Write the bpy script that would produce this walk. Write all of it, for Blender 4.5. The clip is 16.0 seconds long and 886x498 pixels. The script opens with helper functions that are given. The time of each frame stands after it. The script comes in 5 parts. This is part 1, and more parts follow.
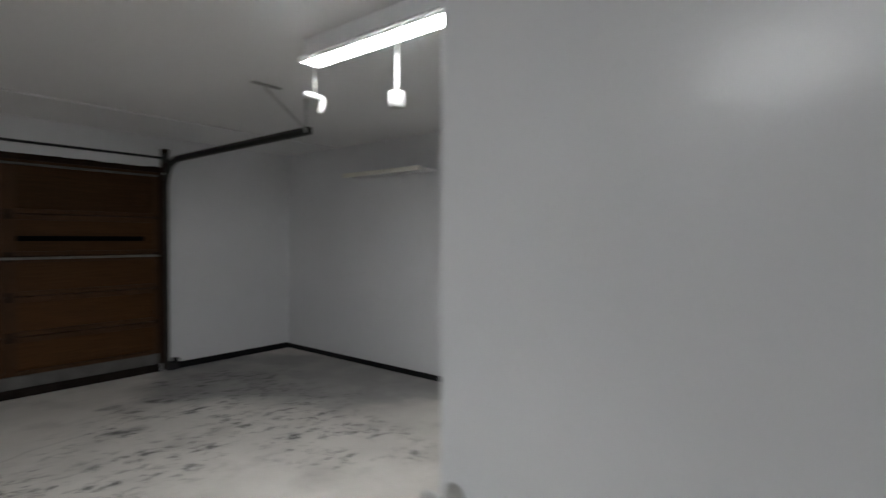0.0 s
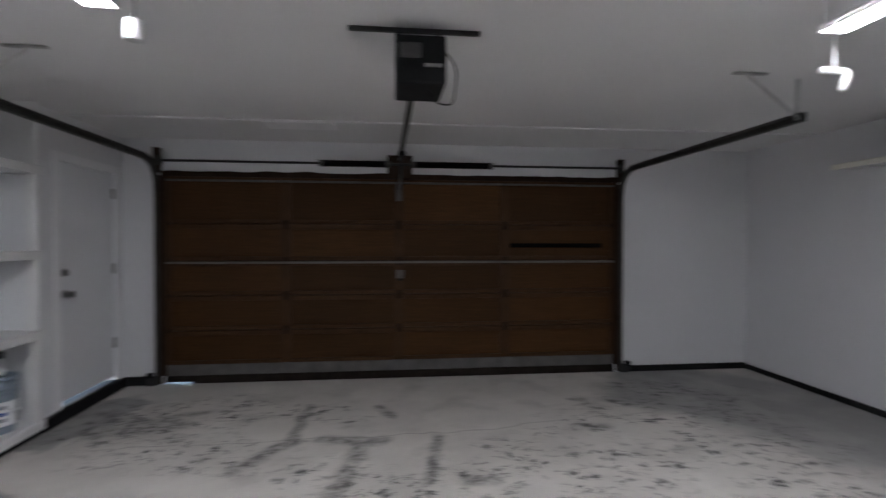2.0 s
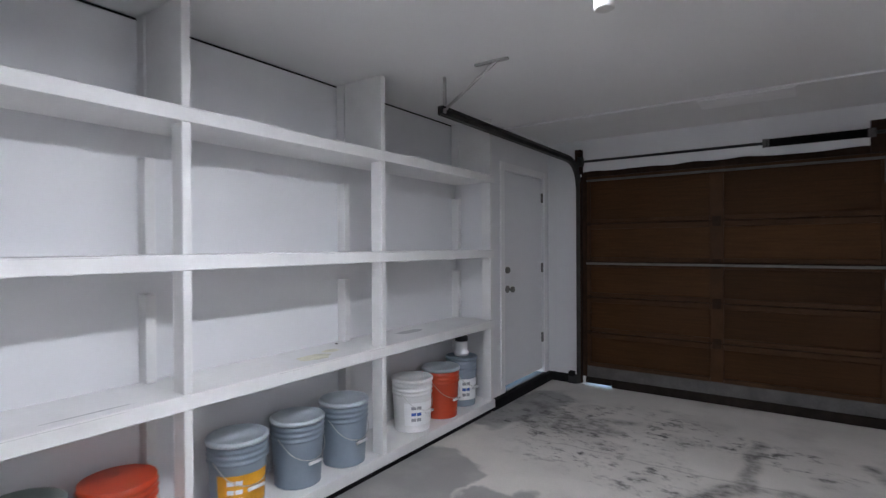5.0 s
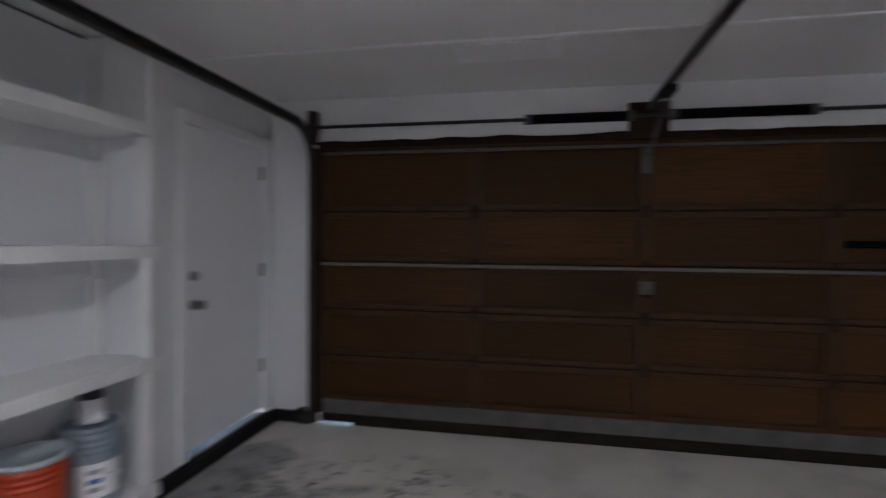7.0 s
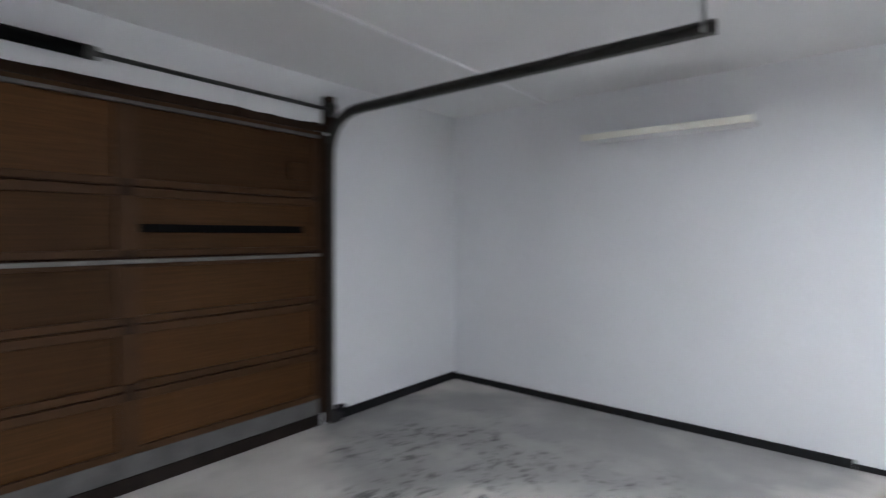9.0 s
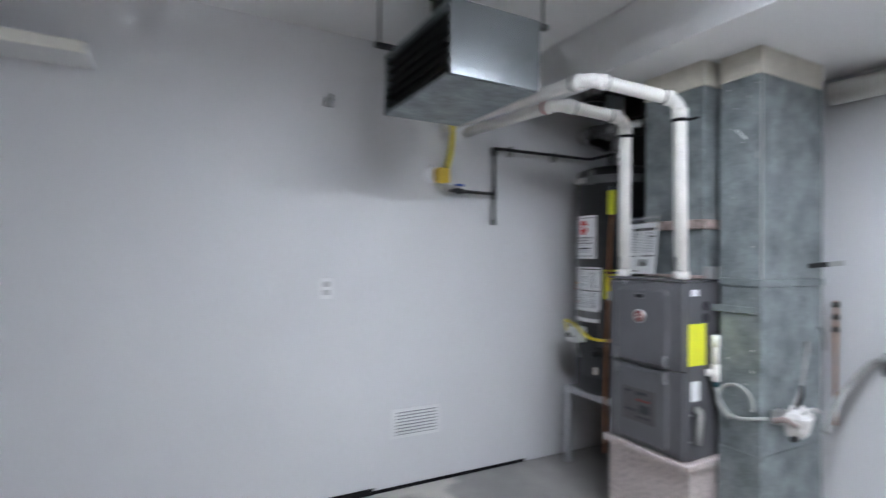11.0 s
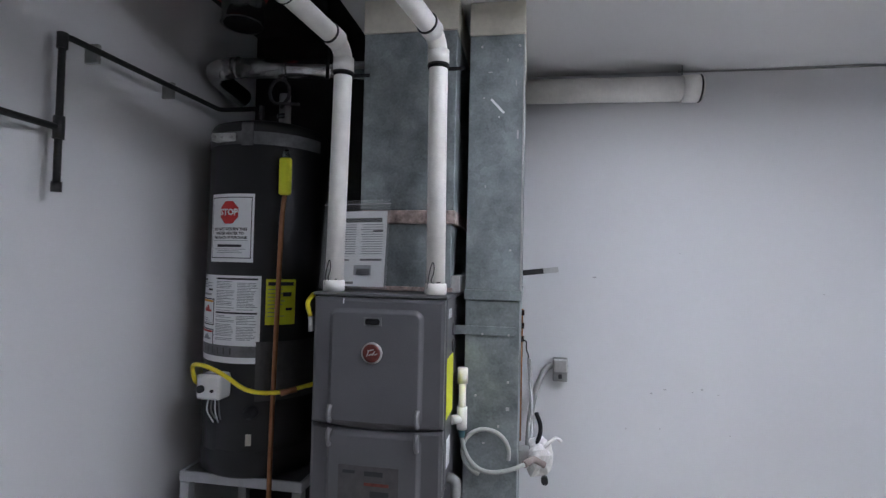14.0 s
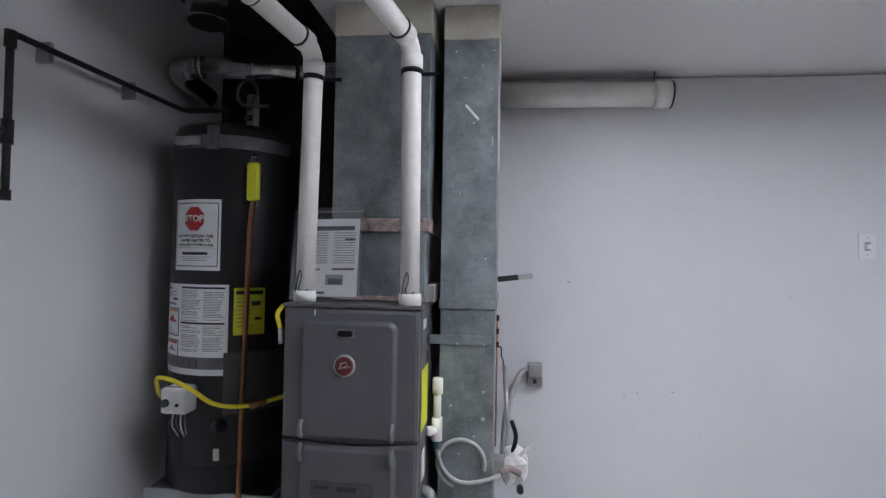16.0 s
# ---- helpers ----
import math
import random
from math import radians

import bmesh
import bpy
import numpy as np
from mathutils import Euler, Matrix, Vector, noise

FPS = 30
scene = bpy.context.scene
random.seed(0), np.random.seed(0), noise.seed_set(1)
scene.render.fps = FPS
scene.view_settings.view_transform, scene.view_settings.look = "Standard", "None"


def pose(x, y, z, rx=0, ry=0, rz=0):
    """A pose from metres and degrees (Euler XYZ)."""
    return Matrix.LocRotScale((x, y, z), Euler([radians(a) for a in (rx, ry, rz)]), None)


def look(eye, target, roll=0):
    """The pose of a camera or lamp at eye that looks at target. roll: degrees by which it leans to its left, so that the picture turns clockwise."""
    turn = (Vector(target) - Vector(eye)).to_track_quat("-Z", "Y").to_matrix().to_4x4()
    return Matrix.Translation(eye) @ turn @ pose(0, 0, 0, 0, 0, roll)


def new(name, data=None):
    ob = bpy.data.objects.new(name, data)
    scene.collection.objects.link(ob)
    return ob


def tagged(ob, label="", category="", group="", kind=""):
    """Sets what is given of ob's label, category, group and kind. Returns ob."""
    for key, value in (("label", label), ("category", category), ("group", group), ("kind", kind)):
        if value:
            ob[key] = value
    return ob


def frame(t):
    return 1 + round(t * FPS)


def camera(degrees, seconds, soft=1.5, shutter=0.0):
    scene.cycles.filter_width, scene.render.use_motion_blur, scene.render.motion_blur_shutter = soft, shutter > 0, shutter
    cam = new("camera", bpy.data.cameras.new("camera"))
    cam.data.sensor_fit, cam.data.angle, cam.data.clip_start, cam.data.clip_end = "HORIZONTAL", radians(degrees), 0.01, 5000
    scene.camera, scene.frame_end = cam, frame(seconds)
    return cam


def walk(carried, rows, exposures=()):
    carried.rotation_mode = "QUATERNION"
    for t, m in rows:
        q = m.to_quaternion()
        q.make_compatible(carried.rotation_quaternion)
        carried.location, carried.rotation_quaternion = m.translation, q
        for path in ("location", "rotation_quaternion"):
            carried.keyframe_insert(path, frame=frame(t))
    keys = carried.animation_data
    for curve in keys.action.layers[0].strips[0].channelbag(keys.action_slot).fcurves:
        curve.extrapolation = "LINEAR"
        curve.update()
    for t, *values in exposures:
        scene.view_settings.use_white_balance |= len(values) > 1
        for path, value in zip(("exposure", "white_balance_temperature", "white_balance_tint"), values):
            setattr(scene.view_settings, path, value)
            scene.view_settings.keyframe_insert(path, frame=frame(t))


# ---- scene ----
# World: metres, z up. Back wall at y=0, vehicle door at y=5.84.
cam = camera(82.0, 16.0, soft=1.3, shutter=0.8)
PATH = [
    (0, (0.837, -0.024, 1.467), (3.182, 1.847, 1.403), 0.23),
    (0.5, (0.875, 0.199, 1.501), (2.864, 2.444, 1.433), 0.64),
    (1, (0.792, 0.297, 1.505), (2.302, 2.889, 1.440), 0.56),
    (1.5, (0.731, 0.302, 1.509), (1.624, 3.165, 1.454), 0.26),
    (2, (0.638, 0.272, 1.504), (0.977, 3.252, 1.453), 0.09),
    (2.5, (0.571, 0.242, 1.498), (0.419, 3.238, 1.460), -0.02),
    (3, (0.514, 0.185, 1.504), (-0.140, 3.113, 1.475), -0.07),
    (3.5, (0.478, 0.129, 1.494), (-0.645, 2.911, 1.474), -0.10),
    (5.8, (0.072, 1.198, 1.445), (-1.687, 3.629, 1.427), -0.39),
    (6, (0.051, 1.362, 1.456), (-1.620, 3.853, 1.424), 0.15),
    (6.5, (0.031, 1.727, 1.462), (-1.164, 4.478, 1.422), 0.37),
    (7, (0.084, 2.081, 1.464), (-0.490, 5.025, 1.407), 0.42),
    (7.5, (0.197, 2.280, 1.405), (0.415, 5.272, 1.377), 0.60),
    (8, (0.349, 2.487, 1.394), (1.421, 5.289, 1.353), 0.27),
    (8.5, (0.576, 2.642, 1.411), (2.373, 5.044, 1.344), 0.72),
    (9, (0.896, 2.782, 1.423), (3.230, 4.665, 1.335), 0.26),
    (9.5, (1.195, 2.874, 1.399), (3.950, 4.060, 1.328), 0.22),
    (10, (1.517, 2.940, 1.384), (4.501, 3.238, 1.320), 1.08),
    (10.2, (1.646, 2.981, 1.381), (4.645, 2.914, 1.339), 0.77),
    (12.3, (2.885, 2.833, 1.294), (4.297, 0.188, 1.390), 1.98),
    (12.5, (2.979, 2.764, 1.310), (4.237, 0.041, 1.392), 1.93),
    (13, (3.184, 2.606, 1.324), (4.120, -0.243, 1.407), 1.66),
    (13.5, (3.347, 2.542, 1.337), (3.981, -0.389, 1.423), 1.46),
    (14, (3.403, 2.510, 1.350), (3.909, -0.446, 1.435), 1.27),
    (14.5, (3.409, 2.493, 1.365), (3.867, -0.471, 1.445), 1.19),
    (15, (3.416, 2.480, 1.370), (3.829, -0.490, 1.446), 1.11),
    (15.5, (3.419, 2.479, 1.381), (3.799, -0.496, 1.448), 1.10),
    (16, (3.410, 2.482, 1.392), (3.763, -0.496, 1.458), 1.02),
]
EXPO = [(0, 3.0, 6800, 6), (0.5, 2.92, 6800, 7), (1.0, 3.0, 6800, 8), (2.0, 3.2, 6500, 11), (3.5, 3.55, 6290, 11), (5.8, 3.45, 6340, 12), (7.0, 3.25, 6450, 12), (7.5, 3.8, 6450, 11), (8.0, 4.15, 6450, 10), (9.0, 4.3, 6250, 8), (10.2, 4.15, 6150, 8), (12.3, 3.45, 6050, 10), (14.0, 3.35, 6140, 12), (16.0, 3.35, 6200, 13)]
walk(cam, [(t, look(eye, target, roll)) for t, eye, target, roll in PATH], EXPO)

# ---- world and daylight outside ----
world = bpy.data.worlds.new("sky")
scene.world = world
world.use_nodes = True
wn = world.node_tree.nodes
sky = wn.new("ShaderNodeTexSky")
sky.sky_type, sky.sun_disc = "NISHITA", False
sky.sun_elevation, sky.sun_rotation = radians(25), radians(200)
world.node_tree.links.new(sky.outputs[0], wn["Background"].inputs[0])
wn["Background"].inputs[1].default_value = 0.07
sun = new("sun", bpy.data.lights.new("sun", "SUN"))
sun.data.energy, sun.data.angle, sun.data.color = 2.0, radians(0.5), (1, 0.95, 0.88)
sun.matrix_world = look((0, 0, 30), (4, 26, 17.5))

LAMP_GLOW = 9.4

# ---- materials ----
def mat(name, colour, rough=0.6, metal=0.0, var=0.12, scale=6.0, fine=60.0, bump=0.15, coat=0.0, spec=0.5):
    """Two scales of colour variation and a fine relief on a principled surface."""
    m = bpy.data.materials.new(name)
    m.use_nodes = True
    n, l = m.node_tree.nodes, m.node_tree.links
    b = n["Principled BSDF"]
    tc = n.new("ShaderNodeTexCoord")
    big, small = n.new("ShaderNodeTexNoise"), n.new("ShaderNodeTexNoise")
    big.inputs["Scale"].default_value, small.inputs["Scale"].default_value = scale, fine
    big.inputs["Detail"].default_value = 5
    for t in (big, small):
        l.new(tc.outputs["Object"], t.inputs["Vector"])
    mix = n.new("ShaderNodeMath")
    mix.operation = "MULTIPLY_ADD"
    l.new(small.outputs["Fac"], mix.inputs[0])
    mix.inputs[1].default_value = 0.35
    l.new(big.outputs["Fac"], mix.inputs[2])
    ramp = n.new("ShaderNodeMapRange")
    ramp.inputs["From Min"].default_value, ramp.inputs["From Max"].default_value = 0.4, 0.95
    ramp.inputs["To Min"].default_value, ramp.inputs["To Max"].default_value = 1 - var, 1 + var
    l.new(mix.outputs[0], ramp.inputs["Value"])
    mul = n.new("ShaderNodeVectorMath")
    mul.operation = "SCALE"
    mul.inputs[0].default_value = colour
    l.new(ramp.outputs[0], mul.inputs["Scale"])
    l.new(mul.outputs[0], b.inputs["Base Color"])
    b.inputs["Roughness"].default_value, b.inputs["Metallic"].default_value = rough, metal
    b.inputs["Specular IOR Level"].default_value = spec
    b.inputs["Coat Weight"].default_value = coat
    if bump:
        bp = n.new("ShaderNodeBump")
        bp.inputs["Strength"].default_value, bp.inputs["Distance"].default_value = bump, 0.004
        l.new(small.outputs["Fac"], bp.inputs["Height"])
        l.new(bp.outputs[0], b.inputs["Normal"])
    return m


def node_colour(m):
    """The link that feeds a material's colour, for adding stains."""
    b = m.node_tree.nodes["Principled BSDF"]
    return b, b.inputs["Base Color"].links[0].from_socket


WALL = mat("wall_paint", (0.72, 0.725, 0.74), 0.42, 0, 0.035, 1.3, 170, 0.10)
CEIL = mat("ceiling_paint", (0.73, 0.73, 0.73), 0.55, 0, 0.03, 0.9, 130, 0.14)
TRIM = mat("trim_paint", (0.80, 0.80, 0.81), 0.32, 0, 0.03, 3, 90, 0.05)
LEAF = mat("door_paint", (0.80, 0.81, 0.83), 0.26, 0, 0.02, 2, 120, 0.05)
SHELF = mat("shelf_paint", (0.74, 0.74, 0.735), 0.45, 0, 0.05, 5, 45, 0.18)
BLACK = mat("black_rubber", (0.010, 0.010, 0.011), 0.75, 0, 0.4, 9, 80, 0.3, spec=0.2)
IRON = mat("black_pipe", (0.02, 0.02, 0.021), 0.5, 0.2, 0.3, 12, 90, 0.2)
RAIL = mat("track_steel", (0.045, 0.043, 0.040), 0.6, 0.4, 0.35, 10, 70, 0.2)
STEEL = mat("zinc_steel", (0.55, 0.55, 0.54), 0.4, 0.9, 0.2, 12, 90, 0.1)
PVC = mat("white_pvc", (0.86, 0.84, 0.80), 0.35, 0, 0.10, 9, 60, 0.05)
FURN = mat("furnace_enamel", (0.114, 0.114, 0.120), 0.36, 0.1, 0.10, 5, 220, 0.08)
TANK = mat("tank_enamel", (0.017, 0.017, 0.0185), 0.42, 0, 0.2, 4, 90, 0.06)
COPPER = mat("copper_tube", (0.36, 0.17, 0.085), 0.38, 0.9, 0.25, 14, 80, 0.08)
YELLOW = mat("yellow_plastic", (0.80, 0.66, 0.03), 0.4, 0, 0.12, 12, 80, 0.05)
LIME = mat("yellow_label", (0.78, 0.80, 0.04), 0.5, 0, 0.06, 12, 80, 0.0)
PAPER = mat("paper_label", (0.85, 0.86, 0.87), 0.5, 0, 0.04, 20, 120, 0.0)
INK = mat("black_ink", (0.03, 0.03, 0.035), 0.6, 0, 0.2, 30, 90, 0.0)
GREYINK = mat("grey_ink", (0.30, 0.31, 0.33), 0.6, 0, 0.25, 60, 200, 0.0)
RED = mat("red_ink", (0.55, 0.03, 0.03), 0.5, 0, 0.1, 30, 90, 0.0)
ORANGE = mat("orange_pail", (0.47, 0.052, 0.015), 0.4, 0, 0.08, 8, 60, 0.04)
PAILGREY = mat("blue_grey_pail", (0.22, 0.27, 0.32), 0.4, 0, 0.10, 8, 60, 0.04)
PAILDARK = mat("grey_green_pail", (0.20, 0.23, 0.22), 0.45, 0, 0.14, 8, 60, 0.05)
PAILWHITE = mat("white_pail", (0.74, 0.74, 0.74), 0.4, 0, 0.08, 8, 60, 0.04)
LIDGREY = mat("pale_lid", (0.42, 0.47, 0.51), 0.45, 0, 0.10, 10, 60, 0.05)
AMBER = mat("amber_label", (0.75, 0.36, 0.02), 0.5, 0, 0.15, 14, 60, 0.0)
GOLD = mat("golden_plastic", (0.62, 0.42, 0.03), 0.45, 0, 0.15, 14, 60, 0.05)
BLUE = mat("blue_plastic", (0.03, 0.10, 0.42), 0.45, 0, 0.15, 20, 60, 0.0)
MUD = mat("joint_compound", (0.60, 0.57, 0.49), 0.8, 0, 0.15, 9, 60, 0.4)
TAPE = mat("foil_tape_remains", (0.42, 0.33, 0.30), 0.6, 0.2, 0.6, 38, 120, 0.4)
BOARD = mat("speckled_board", (0.50, 0.44, 0.42), 0.8, 0, 0.30, 60, 260, 0.5)
PLASTER = mat("outside_render", (0.5, 0.47, 0.42), 0.9, 0, 0.15, 2, 40, 0.3)
# blue tint in this grey colours the daylight seen under the doors
DRIVE = mat("driveway", (0.10, 0.125, 0.15), 0.9, 0, 0.15, 2, 40, 0.3)
WOODBLOCK = mat("stained_block", (0.030, 0.016, 0.010), 0.75, 0, 0.4, 12, 60, 0.3, spec=0.15)
LINER = mat("grey_weather_board", (0.088, 0.085, 0.082), 0.75, 0, 0.35, 7, 50, 0.3)
CLOTH = mat("white_wrapping", (0.70, 0.68, 0.66), 0.9, 0, 0.15, 18, 80, 0.5)
BEIGETUBE = mat("clear_hose", (0.44, 0.455, 0.43), 0.3, 0, 0.12, 14, 70, 0.05)
GREYTUBE = mat("grey_conduit", (0.34, 0.34, 0.33), 0.45, 0.6, 0.2, 12, 70, 0.1)


def galvanised():
    """Zinc sheet with its crystal spangle, smears and dull sheen."""
    m = mat("galvanised_sheet", (0.245, 0.275, 0.281), 0.5, 0.45, 0.42, 9, 120, 0.05)
    n, l = m.node_tree.nodes, m.node_tree.links
    b, src = node_colour(m)
    tc, vo = n.new("ShaderNodeTexCoord"), n.new("ShaderNodeTexVoronoi")
    vo.inputs["Scale"].default_value = 38
    l.new(tc.outputs["Object"], vo.inputs["Vector"])
    mr = n.new("ShaderNodeMapRange")
    mr.inputs["To Min"].default_value, mr.inputs["To Max"].default_value = 0.87, 1.12
    l.new(vo.outputs["Color"], mr.inputs["Value"])
    sc = n.new("ShaderNodeVectorMath")
    sc.operation = "SCALE"
    l.new(src, sc.inputs[0])
    l.new(mr.outputs[0], sc.inputs["Scale"])
    l.new(sc.outputs[0], b.inputs["Base Color"])
    no, rr = n.new("ShaderNodeTexNoise"), n.new("ShaderNodeMapRange")
    no.inputs["Scale"].default_value = 5
    l.new(tc.outputs["Object"], no.inputs["Vector"])
    rr.inputs["To Min"].default_value, rr.inputs["To Max"].default_value = 0.36, 0.62
    l.new(no.outputs["Fac"], rr.inputs["Value"])
    l.new(rr.outputs[0], b.inputs["Roughness"])
    return m


ZINC = galvanised()
BRIGHT = mat("bright_sheet", (0.25, 0.27, 0.28), 0.15, 0.9, 0.08, 5, 90, 0.0)


def wood_door():
    """Brown stained plywood with a long grain across."""
    m = mat("brown_plywood", (0.050, 0.0216, 0.0066), 0.6, 0, 0.25, 1.2, 40, 0.08, spec=0.15)
    n, l = m.node_tree.nodes, m.node_tree.links
    b, src = node_colour(m)
    tc, mp, no = n.new("ShaderNodeTexCoord"), n.new("ShaderNodeMapping"), n.new("ShaderNodeTexNoise")
    mp.inputs["Scale"].default_value = (1.2, 1, 26)
    no.inputs["Scale"].default_value, no.inputs["Detail"].default_value = 3, 8
    no.inputs["Distortion"].default_value = 0.6
    info = n.new("ShaderNodeObjectInfo")
    off = n.new("ShaderNodeVectorMath")
    l.new(tc.outputs["Object"], off.inputs[0])
    cm = n.new("ShaderNodeVectorMath")
    cm.operation = "SCALE"
    cm.inputs[0].default_value = (13, 5, 7)
    l.new(info.outputs["Random"], cm.inputs["Scale"])
    l.new(cm.outputs[0], off.inputs[1])
    l.new(off.outputs[0], mp.inputs["Vector"])
    l.new(mp.outputs[0], no.inputs["Vector"])
    mr, tone, mm = n.new("ShaderNodeMapRange"), n.new("ShaderNodeMapRange"), n.new("ShaderNodeMath")
    mr.inputs["From Min"].default_value, mr.inputs["From Max"].default_value = 0.3, 0.75
    mr.inputs["To Min"].default_value, mr.inputs["To Max"].default_value = 0.82, 1.25
    tone.inputs["To Min"].default_value, tone.inputs["To Max"].default_value = 0.75, 1.3
    l.new(no.outputs["Fac"], mr.inputs["Value"])
    l.new(info.outputs["Random"], tone.inputs["Value"])
    mm.operation = "MULTIPLY"
    l.new(mr.outputs[0], mm.inputs[0])
    l.new(tone.outputs[0], mm.inputs[1])
    sc = n.new("ShaderNodeVectorMath")
    sc.operation = "SCALE"
    l.new(src, sc.inputs[0])
    l.new(mm.outputs[0], sc.inputs["Scale"])
    l.new(sc.outputs[0], b.inputs["Base Color"])
    return m


WOOD = wood_door()
WOODRAIL = mat("brown_rail", (0.050, 0.0222, 0.0075), 0.6, 0, 0.3, 6, 60, 0.2, spec=0.2)


def glow(name, colour, strength):
    m = bpy.data.materials.new(name)
    m.use_nodes = True
    b = m.node_tree.nodes["Principled BSDF"]
    b.inputs["Base Color"].default_value = (0.8, 0.8, 0.8, 1)
    b.inputs["Emission Color"].default_value = (*colour, 1)
    b.inputs["Emission Strength"].default_value = strength
    return m


TUBE = glow("lit_diffuser", (0.95, 0.97, 1.05), LAMP_GLOW)
SCUFF = mat("scuffed_paint", (0.50, 0.50, 0.51), 0.7, 0, 0.2, 60, 200, 0.0)
# near-black colour that puts shade into the water heater alcove
SHADEBOARD = mat("shade_backing", (0.045, 0.043, 0.042), 0.85, 0, 0.3, 5, 60, 0.3, spec=0.1)
STRUT = mat("dull_strut", (0.14, 0.135, 0.125), 0.65, 0.1, 0.2, 9, 60, 0.1)
CREAM = mat("cream_edge", (0.82, 0.80, 0.72), 0.5, 0, 0.06, 6, 60, 0.1)
BADGE = mat("badge_enamel", (0.16, 0.04, 0.033), 0.35, 0.4, 0.3, 60, 200, 0.0)
LATCH = mat("grey_latch", (0.165, 0.165, 0.17), 0.4, 0, 0.1, 30, 90, 0.0)
PLATE = mat("dark_plate", (0.075, 0.073, 0.072), 0.45, 0, 0.2, 40, 120, 0.0)
DULLSTRAP = mat("dull_strap", (0.18, 0.18, 0.185), 0.45, 0.6, 0.3, 25, 90, 0.1)
STAND = mat("stand_paint", (0.46, 0.47, 0.49), 0.45, 0, 0.12, 9, 80, 0.1)
CORD = mat("faded_cord", (0.32, 0.26, 0.24), 0.8, 0, 0.2, 30, 90, 0.2)
DARKMETAL = mat("dark_nickel", (0.16, 0.155, 0.15), 0.4, 0.7, 0.2, 25, 90, 0.1)
TEAL = mat("teal_coupler", (0.03, 0.10, 0.12), 0.45, 0, 0.15, 20, 60, 0.0)
CUP = mat("lamp_socket_plastic", (0.50, 0.50, 0.49), 0.5, 0, 0.12, 30, 90, 0.1)
SEAL = mat("rubber_seal", (0.017, 0.012, 0.010), 0.8, 0, 0.4, 9, 60, 0.3, spec=0.15)
FLUE = mat("flue_metal", (0.60, 0.60, 0.60), 0.20, 0.95, 0.35, 16, 90, 0.15)


def clear_film():
    m = bpy.data.materials.new("clear_film")
    m.use_nodes = True
    n, l = m.node_tree.nodes, m.node_tree.links
    tr, gl, mx = n.new("ShaderNodeBsdfTransparent"), n.new("ShaderNodeBsdfGlossy"), n.new("ShaderNodeMixShader")
    gl.inputs["Roughness"].default_value = 0.15
    mx.inputs[0].default_value = 0.12
    l.new(tr.outputs[0], mx.inputs[1])
    l.new(gl.outputs[0], mx.inputs[2])
    l.new(mx.outputs[0], n["Material Output"].inputs[0])
    return m


FILM = clear_film()
SLOT = mat("matt_black_strip", (0.004, 0.004, 0.004), 0.9, 0, 0.3, 9, 60, 0.1, spec=0.05)


